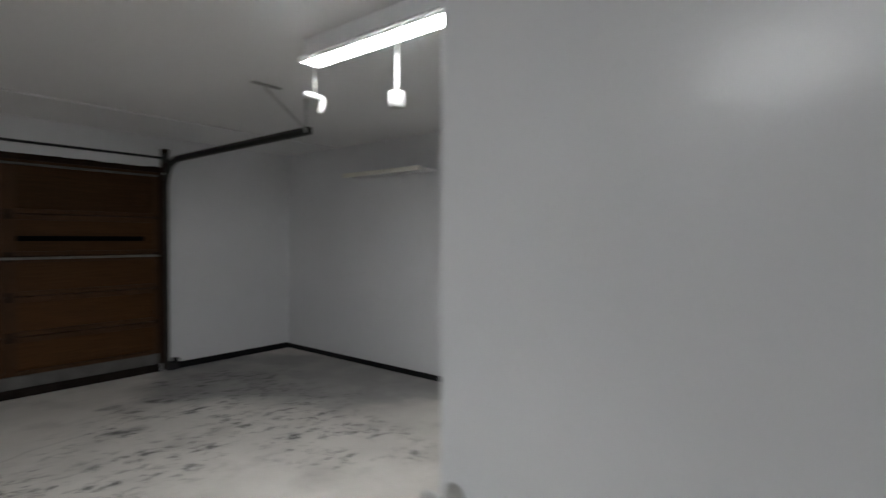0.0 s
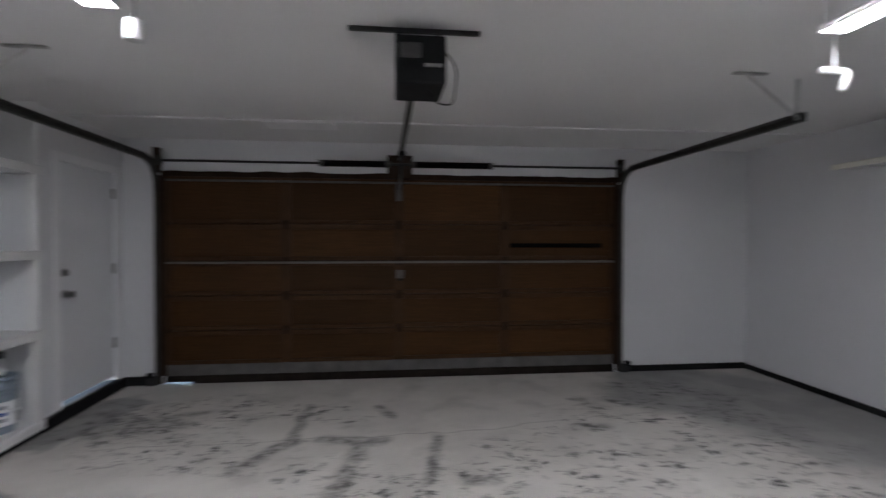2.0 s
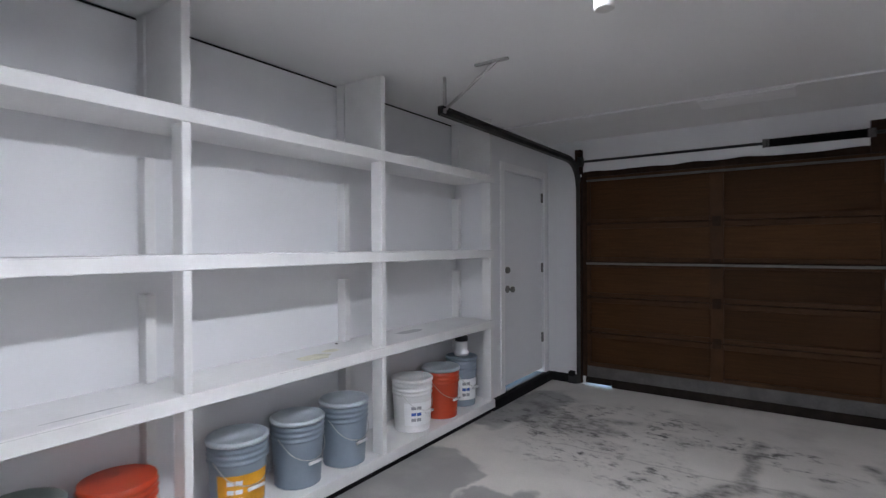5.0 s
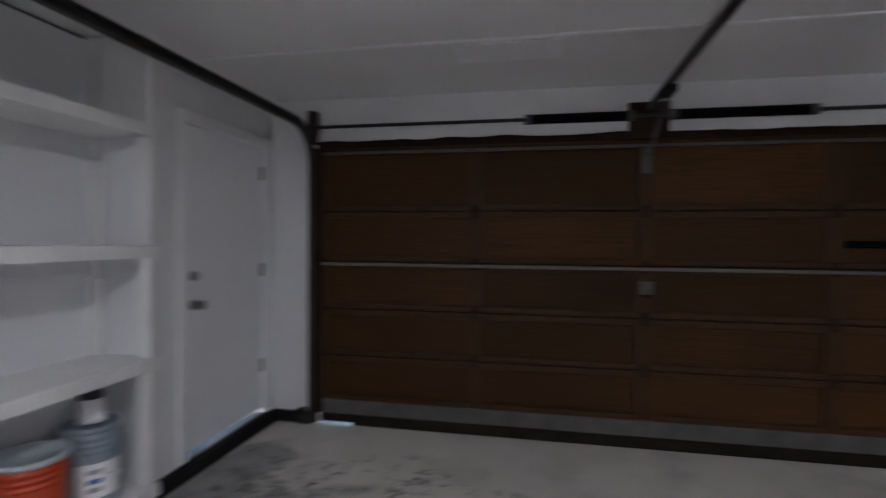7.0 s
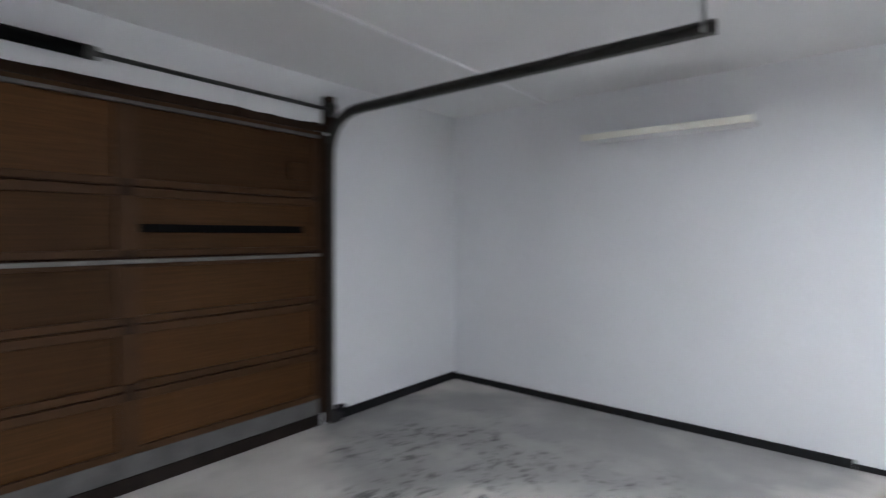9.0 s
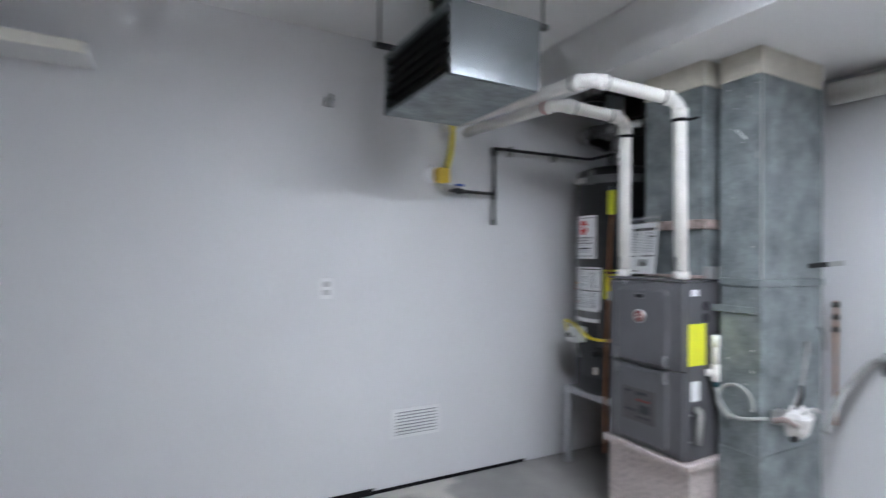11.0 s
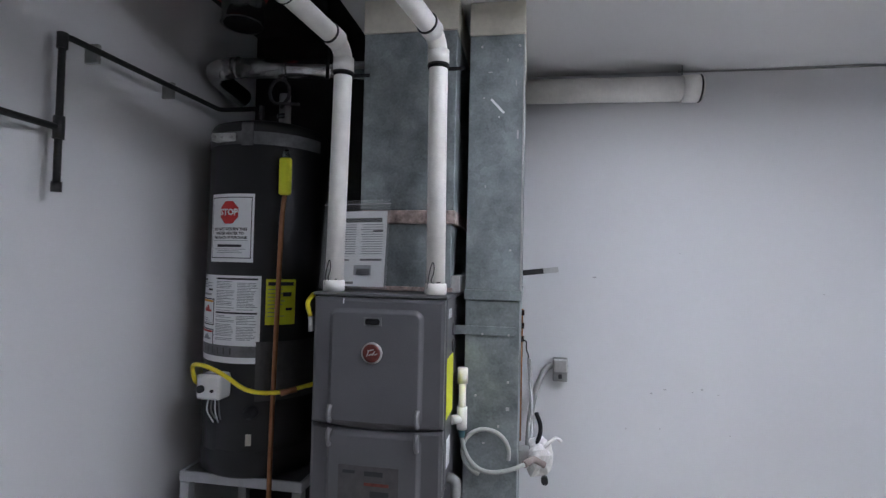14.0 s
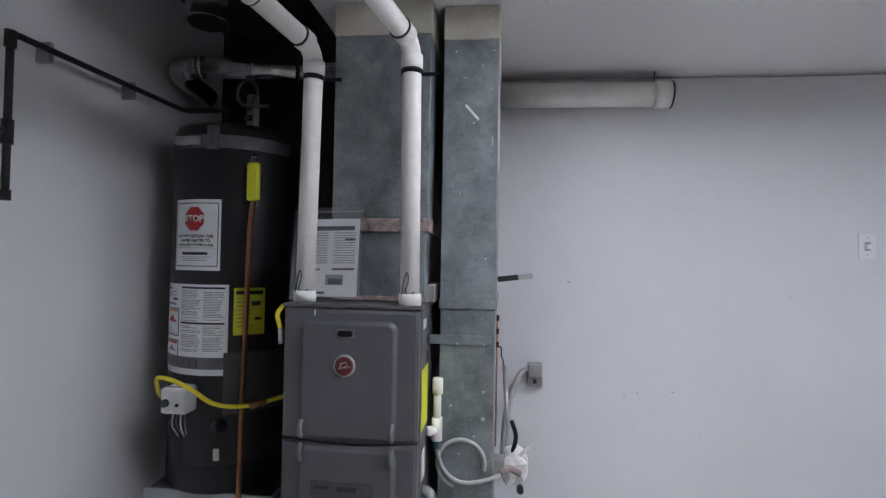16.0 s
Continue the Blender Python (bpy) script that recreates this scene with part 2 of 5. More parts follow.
def concrete_floor():
    """Worn white floor paint over grey concrete, with oil stains, drips and a crack."""
    m = mat("worn_floor", (0.575, 0.545, 0.505), 0.55, 0, 0.13, 2.2, 70, 0.2)
    n, l = m.node_tree.nodes, m.node_tree.links
    b, colour = node_colour(m)
    geo, warp = n.new("ShaderNodeTexCoord"), n.new("ShaderNodeTexNoise")
    warp.inputs["Scale"].default_value, warp.inputs["Detail"].default_value = 4.0, 8
    l.new(geo.outputs["Object"], warp.inputs["Vector"])
    sub, add = n.new("ShaderNodeVectorMath"), n.new("ShaderNodeVectorMath")
    sub.operation = "SUBTRACT"
    sub.inputs[1].default_value = (0.5, 0.5, 0.5)
    l.new(warp.outputs["Color"], sub.inputs[0])
    add.operation = "MULTIPLY_ADD"
    l.new(sub.outputs[0], add.inputs[0])
    add.inputs[1].default_value = (0.42, 0.42, 0)
    l.new(geo.outputs["Object"], add.inputs[2])
    where = add.outputs[0]
    tight = n.new("ShaderNodeVectorMath")
    tight.operation = "MULTIPLY_ADD"
    l.new(sub.outputs[0], tight.inputs[0])
    tight.inputs[1].default_value = (0.16, 0.16, 0)
    l.new(geo.outputs["Object"], tight.inputs[2])
    speck = n.new("ShaderNodeTexNoise")
    speck.inputs["Scale"].default_value, speck.inputs["Detail"].default_value = 9, 7
    speck.inputs["Roughness"].default_value = 0.7
    l.new(geo.outputs["Object"], speck.inputs["Vector"])

    def op(kind, x, y=None, z=None):
        q = n.new("ShaderNodeMath")
        q.operation = kind
        for i, v in enumerate((x, y, z)):
            if v is None:
                continue
            if isinstance(v, (int, float)):
                q.inputs[i].default_value = v
            else:
                l.new(v, q.inputs[i])
        return q.outputs[0]

    def stroke(x0, y0, x1, y1, r, soft, where=where):
        """1 within r of the line from one point to the other, fading over soft."""
        pa = n.new("ShaderNodeVectorMath")
        pa.operation = "SUBTRACT"
        l.new(where, pa.inputs[0])
        pa.inputs[1].default_value = (x0, y0, 0)
        d = (x1 - x0, y1 - y0)
        ll = max(d[0] ** 2 + d[1] ** 2, 1e-6)
        dot = n.new("ShaderNodeVectorMath")
        dot.operation = "DOT_PRODUCT"
        l.new(pa.outputs[0], dot.inputs[0])
        dot.inputs[1].default_value = (d[0] / ll, d[1] / ll, 0)
        cl = n.new("ShaderNodeClamp")
        l.new(dot.outputs["Value"], cl.inputs[0])
        pr = n.new("ShaderNodeVectorMath")
        pr.operation = "SCALE"
        pr.inputs[0].default_value = (d[0], d[1], 0)
        l.new(cl.outputs[0], pr.inputs["Scale"])
        ds = n.new("ShaderNodeVectorMath")
        ds.operation = "SUBTRACT"
        l.new(pa.outputs[0], ds.inputs[0])
        l.new(pr.outputs[0], ds.inputs[1])
        flat = n.new("ShaderNodeVectorMath")
        flat.operation = "MULTIPLY"
        l.new(ds.outputs[0], flat.inputs[0])
        flat.inputs[1].default_value = (1, 1, 0)
        ln = n.new("ShaderNodeVectorMath")
        ln.operation = "LENGTH"
        l.new(flat.outputs[0], ln.inputs[0])
        mr = n.new("ShaderNodeMapRange")
        mr.interpolation_type = "SMOOTHSTEP"
        mr.inputs["From Min"].default_value, mr.inputs["From Max"].default_value = r, r + soft
        mr.inputs["To Min"].default_value, mr.inputs["To Max"].default_value = 1, 0
        l.new(ln.outputs["Value"], mr.inputs["Value"])
        return mr.outputs[0]

    def layer(colour, mask, paint):
        mx = n.new("ShaderNodeMix")
        mx.data_type = "RGBA"
        l.new(mask, mx.inputs["Factor"])
        l.new(colour, mx.inputs["A"])
        mx.inputs["B"].default_value = (*paint, 1)
        return mx.outputs["Result"]

    def union(strokes, place=where):
        out = stroke(*strokes[0], place)
        for s in strokes[1:]:
            out = op("MAXIMUM", out, stroke(*s, place))
        return out

    # bare grey concrete
    bare = union([(4.0, 4.9, 4.4, 3.9, 0.62, 0.5), (3.3, 4.95, 4.3, 3.95, 0.35, 0.4), (4.3, 3.6, 4.75, 3.1, 0.26, 0.22), (4.3, 2.25, 4.55, 2.0, 0.26, 0.08),
                  (-1.75, 2.3, -1.75, 3.3, 0.30, 0.06), (-1.2, 2.6, -1.15, 3.05, 0.22, 0.06), (-1.9, 4.4, -1.75, 5.2, 0.18, 0.1), (4.6, 0.5, 4.6, 1.1, 0.4, 0.1), (3.4, 5.55, 4.0, 5.5, 0.2, 0.25)])
    cloud = n.new("ShaderNodeTexNoise")
    cloud.inputs["Scale"].default_value, cloud.inputs["Detail"].default_value = 2.6, 8
    l.new(geo.outputs["Object"], cloud.inputs["Vector"])
    colour = layer(colour, op("MULTIPLY", bare, op("MULTIPLY_ADD", cloud.outputs["Fac"], 0.9, 0.30)), (0.20, 0.20, 0.197))
    wear = n.new("ShaderNodeMapRange")
    wear.inputs["From Min"].default_value, wear.inputs["From Max"].default_value = 0.52, 0.75
    l.new(cloud.outputs["Fac"], wear.inputs["Value"])
    colour = layer(colour, op("MULTIPLY", wear.outputs[0], 0.6), (0.33, 0.315, 0.295))
    # flaked specks where the paint gives way
    zone = union([(2.87, 4.5, 3.15, 4.0, 0.22, 0.35), (3.15, 4.1, 3.25, 2.9, 0.25, 0.40), (3.25, 2.9, 3.4, 2.45, 0.16, 0.25), (3.1, 4.15, 3.8, 3.75, 0.12, 0.3), (1.5, 3.85, 1.65, 3.75, 0.10, 0.25), (-1.75, 5.1, -1.5, 4.55, 0.1, 0.3), (2.0, 4.3, 2.4, 4.2, 0.1, 0.3), (1.15, 3.3, 2.3, 3.5, 0.15, 0.5), (-1.5, 4.5, -0.8, 4.9, 0.25, 0.4), (-1.3, 4.15, -0.3, 3.95, 0.12, 0.35), (-0.5, 4.9, 0.3, 4.75, 0.08, 0.3), (3.3, 5.2, 3.9, 4.9, 0.15, 0.4), (0.2, 3.5, 1.2, 3.3, 0.1, 0.4), (2.6, 4.6, 3.6, 4.4, 0.1, 0.5)])
    fl = n.new("ShaderNodeMapRange")
    fl.inputs["From Min"].default_value, fl.inputs["From Max"].default_value = 0.52, 0.59
    blot, st = n.new("ShaderNodeTexNoise"), n.new("ShaderNodeMapping")
    st.inputs["Scale"].default_value = (4.0, 9.0, 1)
    st.inputs["Rotation"].default_value = (0, 0, 0.5)
    blot.inputs["Scale"].default_value, blot.inputs["Detail"].default_value = 1.6, 9
    blot.inputs["Roughness"].default_value = 0.78
    l.new(geo.outputs["Object"], st.inputs["Vector"])
    l.new(st.outputs[0], blot.inputs["Vector"])
    l.new(op("MULTIPLY_ADD", blot.outputs["Fac"], 0.62, op("MULTIPLY", speck.outputs["Fac"], 0.40)), fl.inputs["Value"])
    group = n.new("ShaderNodeMapRange")
    group.inputs["From Min"].default_value, group.inputs["From Max"].default_value = 0.39, 0.52
    l.new(cloud.outputs["Fac"], group.inputs["Value"])
    colour = layer(colour, op("MULTIPLY", op("MULTIPLY", zone, fl.outputs[0]), group.outputs[0]), (0.045, 0.043, 0.041))
    # oil drips and tyre marks
    marks = union([(-0.04, 5.0, -0.06, 4.2, 0.018, 0.075), (-0.06, 4.15, -0.35, 3.7, 0.018, 0.090), (0.2, 4.15, 0.6, 4.12, 0.030, 0.105), (0.46, 4.1, 0.33, 3.3, 0.018, 0.090),
                   (1.05, 4.15, 0.9, 3.4, 0.012, 0.075), (1.15, 3.42, 1.3, 3.4, 0.018, 0.105), (2.28, 4.22, 2.4, 4.2, 0.018, 0.105), (2.4, 4.9, 2.5, 4.9, 0.009, 0.090),
                   (-1.6, 4.5, -1.1, 4.6, 0.042, 0.180), (-1.3, 4.75, -0.9, 4.9, 0.012, 0.090), (-1.75, 4.95, -1.35, 4.7, 0.03, 0.12), (0.6, 4.9, 0.7, 4.6, 0.006, 0.075)], tight.outputs[0])
    thin = n.new("ShaderNodeMapRange")
    thin.inputs["From Min"].default_value, thin.inputs["From Max"].default_value = 0.40, 0.60
    thin.inputs["To Min"].default_value, thin.inputs["To Max"].default_value = 0.15, 0.95
    l.new(op("MULTIPLY_ADD", blot.outputs["Fac"], 0.45, op("MULTIPLY", speck.outputs["Fac"], 0.55)), thin.inputs["Value"])
    colour = layer(colour, op("MULTIPLY", marks, thin.outputs[0]), (0.075, 0.072, 0.068))
    # a long crack and a rusty spill
    colour = layer(colour, op("MULTIPLY", union([(-1.5, 4.16, 1.2, 4.22, 0.003, 0.008), (1.2, 4.22, 3.0, 4.5, 0.003, 0.008), (0.9, 3.3, 1.05, 1.5, 0.003, 0.008)], tight.outputs[0]), 0.38), (0.10, 0.095, 0.09))
    colour = layer(colour, op("MULTIPLY", stroke(4.25, 2.64, 4.65, 2.5, 0.01, 0.14), thin.outputs[0]), (0.33, 0.23, 0.07))
    l.new(colour, b.inputs["Base Color"])
    return m


FLOOR = concrete_floor()

# ---- building tools ----
ORIGIN = {}


def bm_box(x0, y0, z0, x1, y1, z1, bevel=0.0, bm=None):
    own = bmesh.new()
    bmesh.ops.create_cube(own, size=1, matrix=Matrix.Translation(((x0 + x1) / 2, (y0 + y1) / 2, (z0 + z1) / 2)) @ Matrix.Diagonal((abs(x1 - x0), abs(y1 - y0), abs(z1 - z0), 1)))
    if bevel:
        bmesh.ops.bevel(own, geom=own.edges[:], offset=bevel, segments=2, affect="EDGES", profile=0.5)
    return join(bm, own)


def join(bm, own):
    if bm is None:
        return own
    me = bpy.data.meshes.new("tmp")
    own.to_mesh(me)
    own.free()
    bm.from_mesh(me)
    bpy.data.meshes.remove(me)
    return bm


def bm_lathe(profile, centre, axis="Z", segs=32, bm=None):
    """Turned shape: profile of (radius, height) about an axis through centre."""
    own = bmesh.new()
    rings = []
    for r, h in profile:
        rings.append([own.verts.new((r * math.cos(a), r * math.sin(a), h)) for a in (2 * math.pi * i / segs for i in range(segs))])
    for p, q in zip(rings, rings[1:]):
        for i in range(segs):
            own.faces.new((p[i], p[(i + 1) % segs], q[(i + 1) % segs], q[i]))
    own.faces.new(rings[0][::-1])
    own.faces.new(rings[-1])
    for f in own.faces:
        f.smooth = len(f.verts) == 4
    turn = {"Z": Matrix(), "X": Matrix.Rotation(radians(90), 4, "Y"), "Y": Matrix.Rotation(radians(-90), 4, "X")}[axis]
    own.transform(Matrix.Translation(centre) @ turn)
    return join(bm, own)


def round_path(points, radius, steps=5):
    pts = [Vector(p) for p in points]
    out = [pts[0]]
    for a, b, c in zip(pts, pts[1:], pts[2:]):
        u, v = (a - b), (c - b)
        r = min(radius, u.length * 0.49, v.length * 0.49)
        p, q = b + u.normalized() * r, b + v.normalized() * r
        for i in range(steps + 1):
            s = i / steps
            out.append(p * (1 - s) ** 2 + b * 2 * s * (1 - s) + q * s * s)
    return out + [pts[-1]]


def bm_tube(points, radius, bend=0.0, segs=12, bm=None, ripple=0.0):
    """A round tube along points, its corners rounded by bend."""
    own = bmesh.new()
    pts = round_path(points, bend) if bend else [Vector(p) for p in points]
    if ripple:
        dense = []
        for a, b in zip(pts, pts[1:]):
            k = max(1, int((b - a).length / ripple))
            dense += [a.lerp(b, i / k) for i in range(k)]
        pts = dense + [pts[-1]]
    side, rings = None, []
    for i, p in enumerate(pts):
        d = (pts[min(i + 1, len(pts) - 1)] - pts[max(i - 1, 0)]).normalized()
        if side is None:
            side = d.orthogonal().normalized()
        side = (side - d * side.dot(d)).normalized()
        up = d.cross(side)
        r = radius * (1 + (0.12 if i % 2 else -0.05)) if ripple else radius
        rings.append([own.verts.new(p + (side * math.cos(a) + up * math.sin(a)) * r) for a in (2 * math.pi * k / segs for k in range(segs))])
    for p, q in zip(rings, rings[1:]):
        for i in range(segs):
            own.faces.new((p[i], q[i], q[(i + 1) % segs], p[(i + 1) % segs])).smooth = True
    own.faces.new(rings[0])
    own.faces.new(rings[-1][::-1])
    bmesh.ops.recalc_face_normals(own, faces=own.faces[:])
    return join(bm, own)


def thing(name, x, y, z, label, category, group=""):
    ob = new(name)
    ob.empty_display_size = 0.05
    ob.location = (x, y, z)
    ORIGIN[ob] = Vector((x, y, z))
    return tagged(ob, label, category, group)


def part(name, bm, material, parent=None, label=""):
    """Links a bmesh, given in world places, as one mesh object, under its thing or on its own."""
    bm.normal_update()
    if parent is None:
        vs = [v.co for v in bm.verts]
        o = Vector(((min(v.x for v in vs) + max(v.x for v in vs)) / 2, (min(v.y for v in vs) + max(v.y for v in vs)) / 2, min(v.z for v in vs)))
    else:
        o = ORIGIN[parent]
    bmesh.ops.translate(bm, verts=bm.verts, vec=-o)
    me = bpy.data.meshes.new(name)
    bm.to_mesh(me)
    bm.free()
    me.materials.append(material)
    ob = new(name, me)
    ORIGIN[ob] = o
    if parent is None:
        ob.location = o
    else:
        ob.parent = parent
    if label:
        ob["label"] = label
    return ob


def structure(name, bm, material, label, category="wall"):
    return tagged(part(name, bm, material), label, category, kind="structure")


def bm_text(words, size, centre, right, up, depth=0.0006, bold=0.022):
    """Raised lettering, centred, in the plane of right and up."""
    cu = bpy.data.curves.new("lettering", "FONT")
    cu.body, cu.size, cu.align_x, cu.align_y, cu.resolution_u = words, size, "CENTER", "CENTER", 2
    cu.offset = size * bold
    ob = bpy.data.objects.new("lettering", cu)
    me = bpy.data.meshes.new_from_object(ob)
    bm = bmesh.new()
    bm.from_mesh(me)
    bpy.data.objects.remove(ob)
    bpy.data.curves.remove(cu)
    bpy.data.meshes.remove(me)
    r, u = Vector(right).normalized(), Vector(up).normalized()
    n = r.cross(u)
    for v in bm.verts:
        v.co = Vector(centre) + r * v.co.x + u * v.co.y + n * depth
    return bm

# ---- large structure ----
XL, XA, XR, YF, ZC, ZS = -2.04, -2.38, 4.87, 5.84, 2.55, 2.27
GX0, GX1, GZ = -1.63, 3.25, 2.18      # vehicle door opening
DX0, DX1 = 0.38, 1.43                 # doorway to the house

me = bpy.data.meshes.new("floor")
bm = bm_box(-2.6, -0.16, -0.15, 5.1, YF + 0.16, 0)
bm.to_mesh(me)
bm.free()
me.materials.append(FLOOR)
tagged(new("floor", me), "worn white painted concrete floor with oil stains", "floor", kind="structure")
structure("ground", bm_box(-300, -300, -0.4, 300, 300, -0.151), DRIVE, "grey asphalt yard around the garage", "ground")
structure("driveway", bm_box(-4, YF + 0.161, -0.15, 6, 16, -0.02), DRIVE, "grey asphalt driveway outside the vehicle door", "driveway")
structure("side_path", bm_box(-6, 3.5, -0.15, XA - 0.161, YF + 0.16, 0.06), DRIVE, "grey asphalt path outside the side door", "path")

bm = bm_box(-2.6, YF, 0, GX0, YF + 0.16, ZC)
bm_box(GX1, YF, 0, 5.1, YF + 0.16, ZC, bm=bm)
bm_box(GX0, YF, GZ, GX1, YF + 0.16, ZC, bm=bm)
structure("wall_front", bm, WALL, "white painted wall round the brown vehicle door")
structure("wall_right", bm_box(XR, 0, 0, XR + 0.16, YF, ZC), WALL, "long plain white painted garage wall")
bm = bm_box(DX1, -0.14, 0, 5.1, 0, ZC)
bm_box(-2.6, -0.14, 0, DX0, 0, ZC, bm=bm)
bm_box(DX0, -0.14, 2.06, DX1, 0, ZC, bm=bm)
structure("wall_back", bm, WALL, "white painted wall behind the furnace, slightly scuffed")
structure("wall_left", bm_box(XA - 0.16, 0, 0, XA, 4.52, ZC), WALL, "white painted wall behind the built-in shelves")
SY0, SY1, SZ0, SZ1 = 4.81, 5.70, 0.12, 2.16
bm = bm_box(XA - 0.16, 4.52, 0, XL, SY0, ZC)
bm_box(XA - 0.16, SY1, 0, XL, YF, ZC, bm=bm)
bm_box(XA - 0.16, SY0, SZ1, XL, SY1, ZC, bm=bm)
bm_box(XA - 0.16, SY0, 0, XL, SY1, 0.095, bm=bm)
structure("wall_left_side_door", bm, WALL, "white painted wall holding the side door")
structure("ceiling", bm_box(-2.6, -0.14, ZC, 5.1, YF + 0.16, ZC + 0.12), CEIL, "smooth white garage ceiling", "ceiling")
structure("soffit", bm_box(XA, 0, ZS, 4.08, 1.08, ZC - 0.002, 0.004), CEIL, "boxed white soffit along the back wall", "soffit")
structure("soffit_beam", bm_box(4.081, 0.96, ZS, XR - 0.001, 1.08, ZC - 0.002, 0.003), CEIL, "white boxed beam ending the soffit at the wall", "soffit")
structure("ceiling_seam", bm_box(XL, 4.83, ZC - 0.014, XR, 4.86, ZC - 0.001, 0.002), TRIM, "raised drywall seam across the ceiling", "trim")
structure("ceiling_patch", bm_box(-0.43, 4.90, ZC - 0.012, 0.19, 5.18, ZC - 0.001, 0.002), TRIM, "square patched panel in the ceiling", "panel")

structure("ceiling_joint", bm_box(XA + 0.001, 0.02, ZC - 0.013, XA + 0.0035, 4.5, ZC - 0.002), BLACK, "dark open joint between wall and ceiling", "trim")

# hall behind the doorway, never entered
bm = bm_box(DX0 - 0.6, -1.9, -0.001, DX0 - 0.5, -0.14, 2.5)
bm_box(DX1 + 0.5, -1.9, 0, DX1 + 0.6, -0.14, 2.5, bm=bm)
bm_box(DX0 - 0.6, -2.0, 0, DX1 + 0.6, -1.9, 2.5, bm=bm)
structure("hall_wall", bm, WALL, "plain white hall walls behind the doorway")
structure("hall_floor", bm_box(DX0 - 0.6, -2.0, -0.15, DX1 + 0.6, -0.16, 0), PLASTER, "plain beige hall floor", "floor")
structure("hall_ceiling", bm_box(DX0 - 0.6, -2.0, 2.5, DX1 + 0.6, -0.14, 2.6), CEIL, "plain white hall ceiling", "ceiling")

for nm, b in (("baseboard", (XR - 0.016, 2.75, 0, XR - 0.001, YF - 0.023, 0.058)), ("baseboard", (GX1 + 0.10, YF - 0.022, 0, XR - 0.001, YF - 0.001, 0.07)),
              ("baseboard", (XL + 0.001, 4.53, 0, XL + 0.05, YF - 0.03, 0.09)), ("baseboard", (XL + 0.001, YF - 0.028, 0, GX0 - 0.09, YF - 0.001, 0.09)),
              ("baseboard", (XR - 0.012, 1.95, 0, XR - 0.001, 2.748, 0.036)), ("baseboard", (XR - 0.008, 0.9, 0, XR - 0.001, 1.948, 0.02))):
    structure(nm, bm_box(*b, 0.003), BLACK, "black rubber skirting at the floor", "baseboard")

# door casing in the back wall and the open house door
bm = bm_box(DX1 - 0.012, 0.001, 0, DX1 + 0.065, 0.018, 2.12, 0.003)
bm_box(DX0 - 0.065, 0.001, 0, DX0 + 0.012, 0.018, 2.12, 0.003, bm=bm)
bm_box(DX0 + 0.012, 0.001, 2.05, DX1 - 0.012, 0.018, 2.12, 0.003, bm=bm)
structure("door_trim", bm, TRIM, "white painted casing round the house doorway", "trim")
bm = bm_box(DX1 - 0.02, -0.139, 0, DX1 - 0.0005, -0.001, 2.05)
bm_box(DX0 + 0.0005, -0.139, 0, DX0 + 0.02, -0.001, 2.05, bm=bm)
structure("door_jamb", bm, TRIM, "white painted door jamb", "trim")

HX, HY, W = 1.36, -0.13, 0.76
door = thing("door_1", HX, HY, 0, "white glossy house door standing wide open into the garage", "door")
door["kind"] = "structure"
leaf = part("leaf", bm_box(HX - W, HY - 0.018, 0.015, HX - 0.004, HY + 0.020, 2.03, 0.003), LEAF, door)
for z in (0.25, 1.0, 1.78):
    part("hinge", bm_tube([(HX, HY + 0.026, z - 0.045), (HX, HY + 0.026, z + 0.045)], 0.007), STEEL, door, "white painted butt hinge")
kx = HX - W + 0.06
for s, y in ((1, HY + 0.02), (-1, HY - 0.018)):
    kn = part("knob", bm_lathe([(0.030, 0), (0.030, 0.008 * s), (0.012, 0.012 * s), (0.012, 0.035 * s), (0.027, 0.045 * s), (0.029, 0.058 * s), (0.018, 0.068 * s)], (kx, y, 0.985), "Y", 20), STEEL, door, "chrome door knob")
door.rotation_euler = (0, 0, radians(-109.8))

# ---- vehicle door ----
gd = thing("door_2", (GX0 + GX1) / 2, YF, 0, "closed brown stained wooden sectional vehicle door", "garage door")
gd["kind"] = "structure"
GY = YF + 0.012
cols = [GX0, -0.41, 0.79, 1.97, GX1]
rows_z = [0.195, 0.555, 0.92, 1.285, 1.675, GZ - 0.01]
for i in range(4):
    for j in range(5):
        part("panel", bm_box(cols[i] + 0.01, GY + 0.012, rows_z[j] + 0.003, cols[i + 1] - 0.01, GY + 0.03, rows_z[j + 1] - 0.003), WOOD, gd)
for x in cols:
    for j in range(5):
        w = 0.055
        x0, x1 = max(GX0 + 0.002, x - w), min(GX1 - 0.002, x + w)
        part("stile", bm_box(x0, GY - 0.008, rows_z[j] + 0.006, x1, GY + 0.011, rows_z[j + 1] - 0.006, 0.003), WOODRAIL, gd)
for j, z in enumerate(rows_z):
    for i in range(4):
        x0, x1 = cols[i] + 0.057, cols[i + 1] - 0.057
        if j > 0:
            part("rail", bm_box(x0, GY - 0.014, z - 0.055, x1, GY + 0.011, z - 0.006, 0.005), WOODRAIL, gd)
        if j < 5:
            part("rail", bm_box(x0, GY - 0.014, z + 0.004, x1, GY + 0.011, z + 0.045, 0.005), WOODRAIL, gd)
# added sheet that blocks daylight leaking through the panel gaps
part("backing", bm_box(GX0 + 0.001, GY + 0.031, 0.05, GX1 - 0.001, GY + 0.05, GZ - 0.001), WOODBLOCK, gd)
part("weather_board", bm_box(GX0 + 0.004, GY - 0.012, 0.085, GX1 - 0.004, GY + 0.03, 0.2, 0.004), LINER, gd, "grey weathered bottom board")
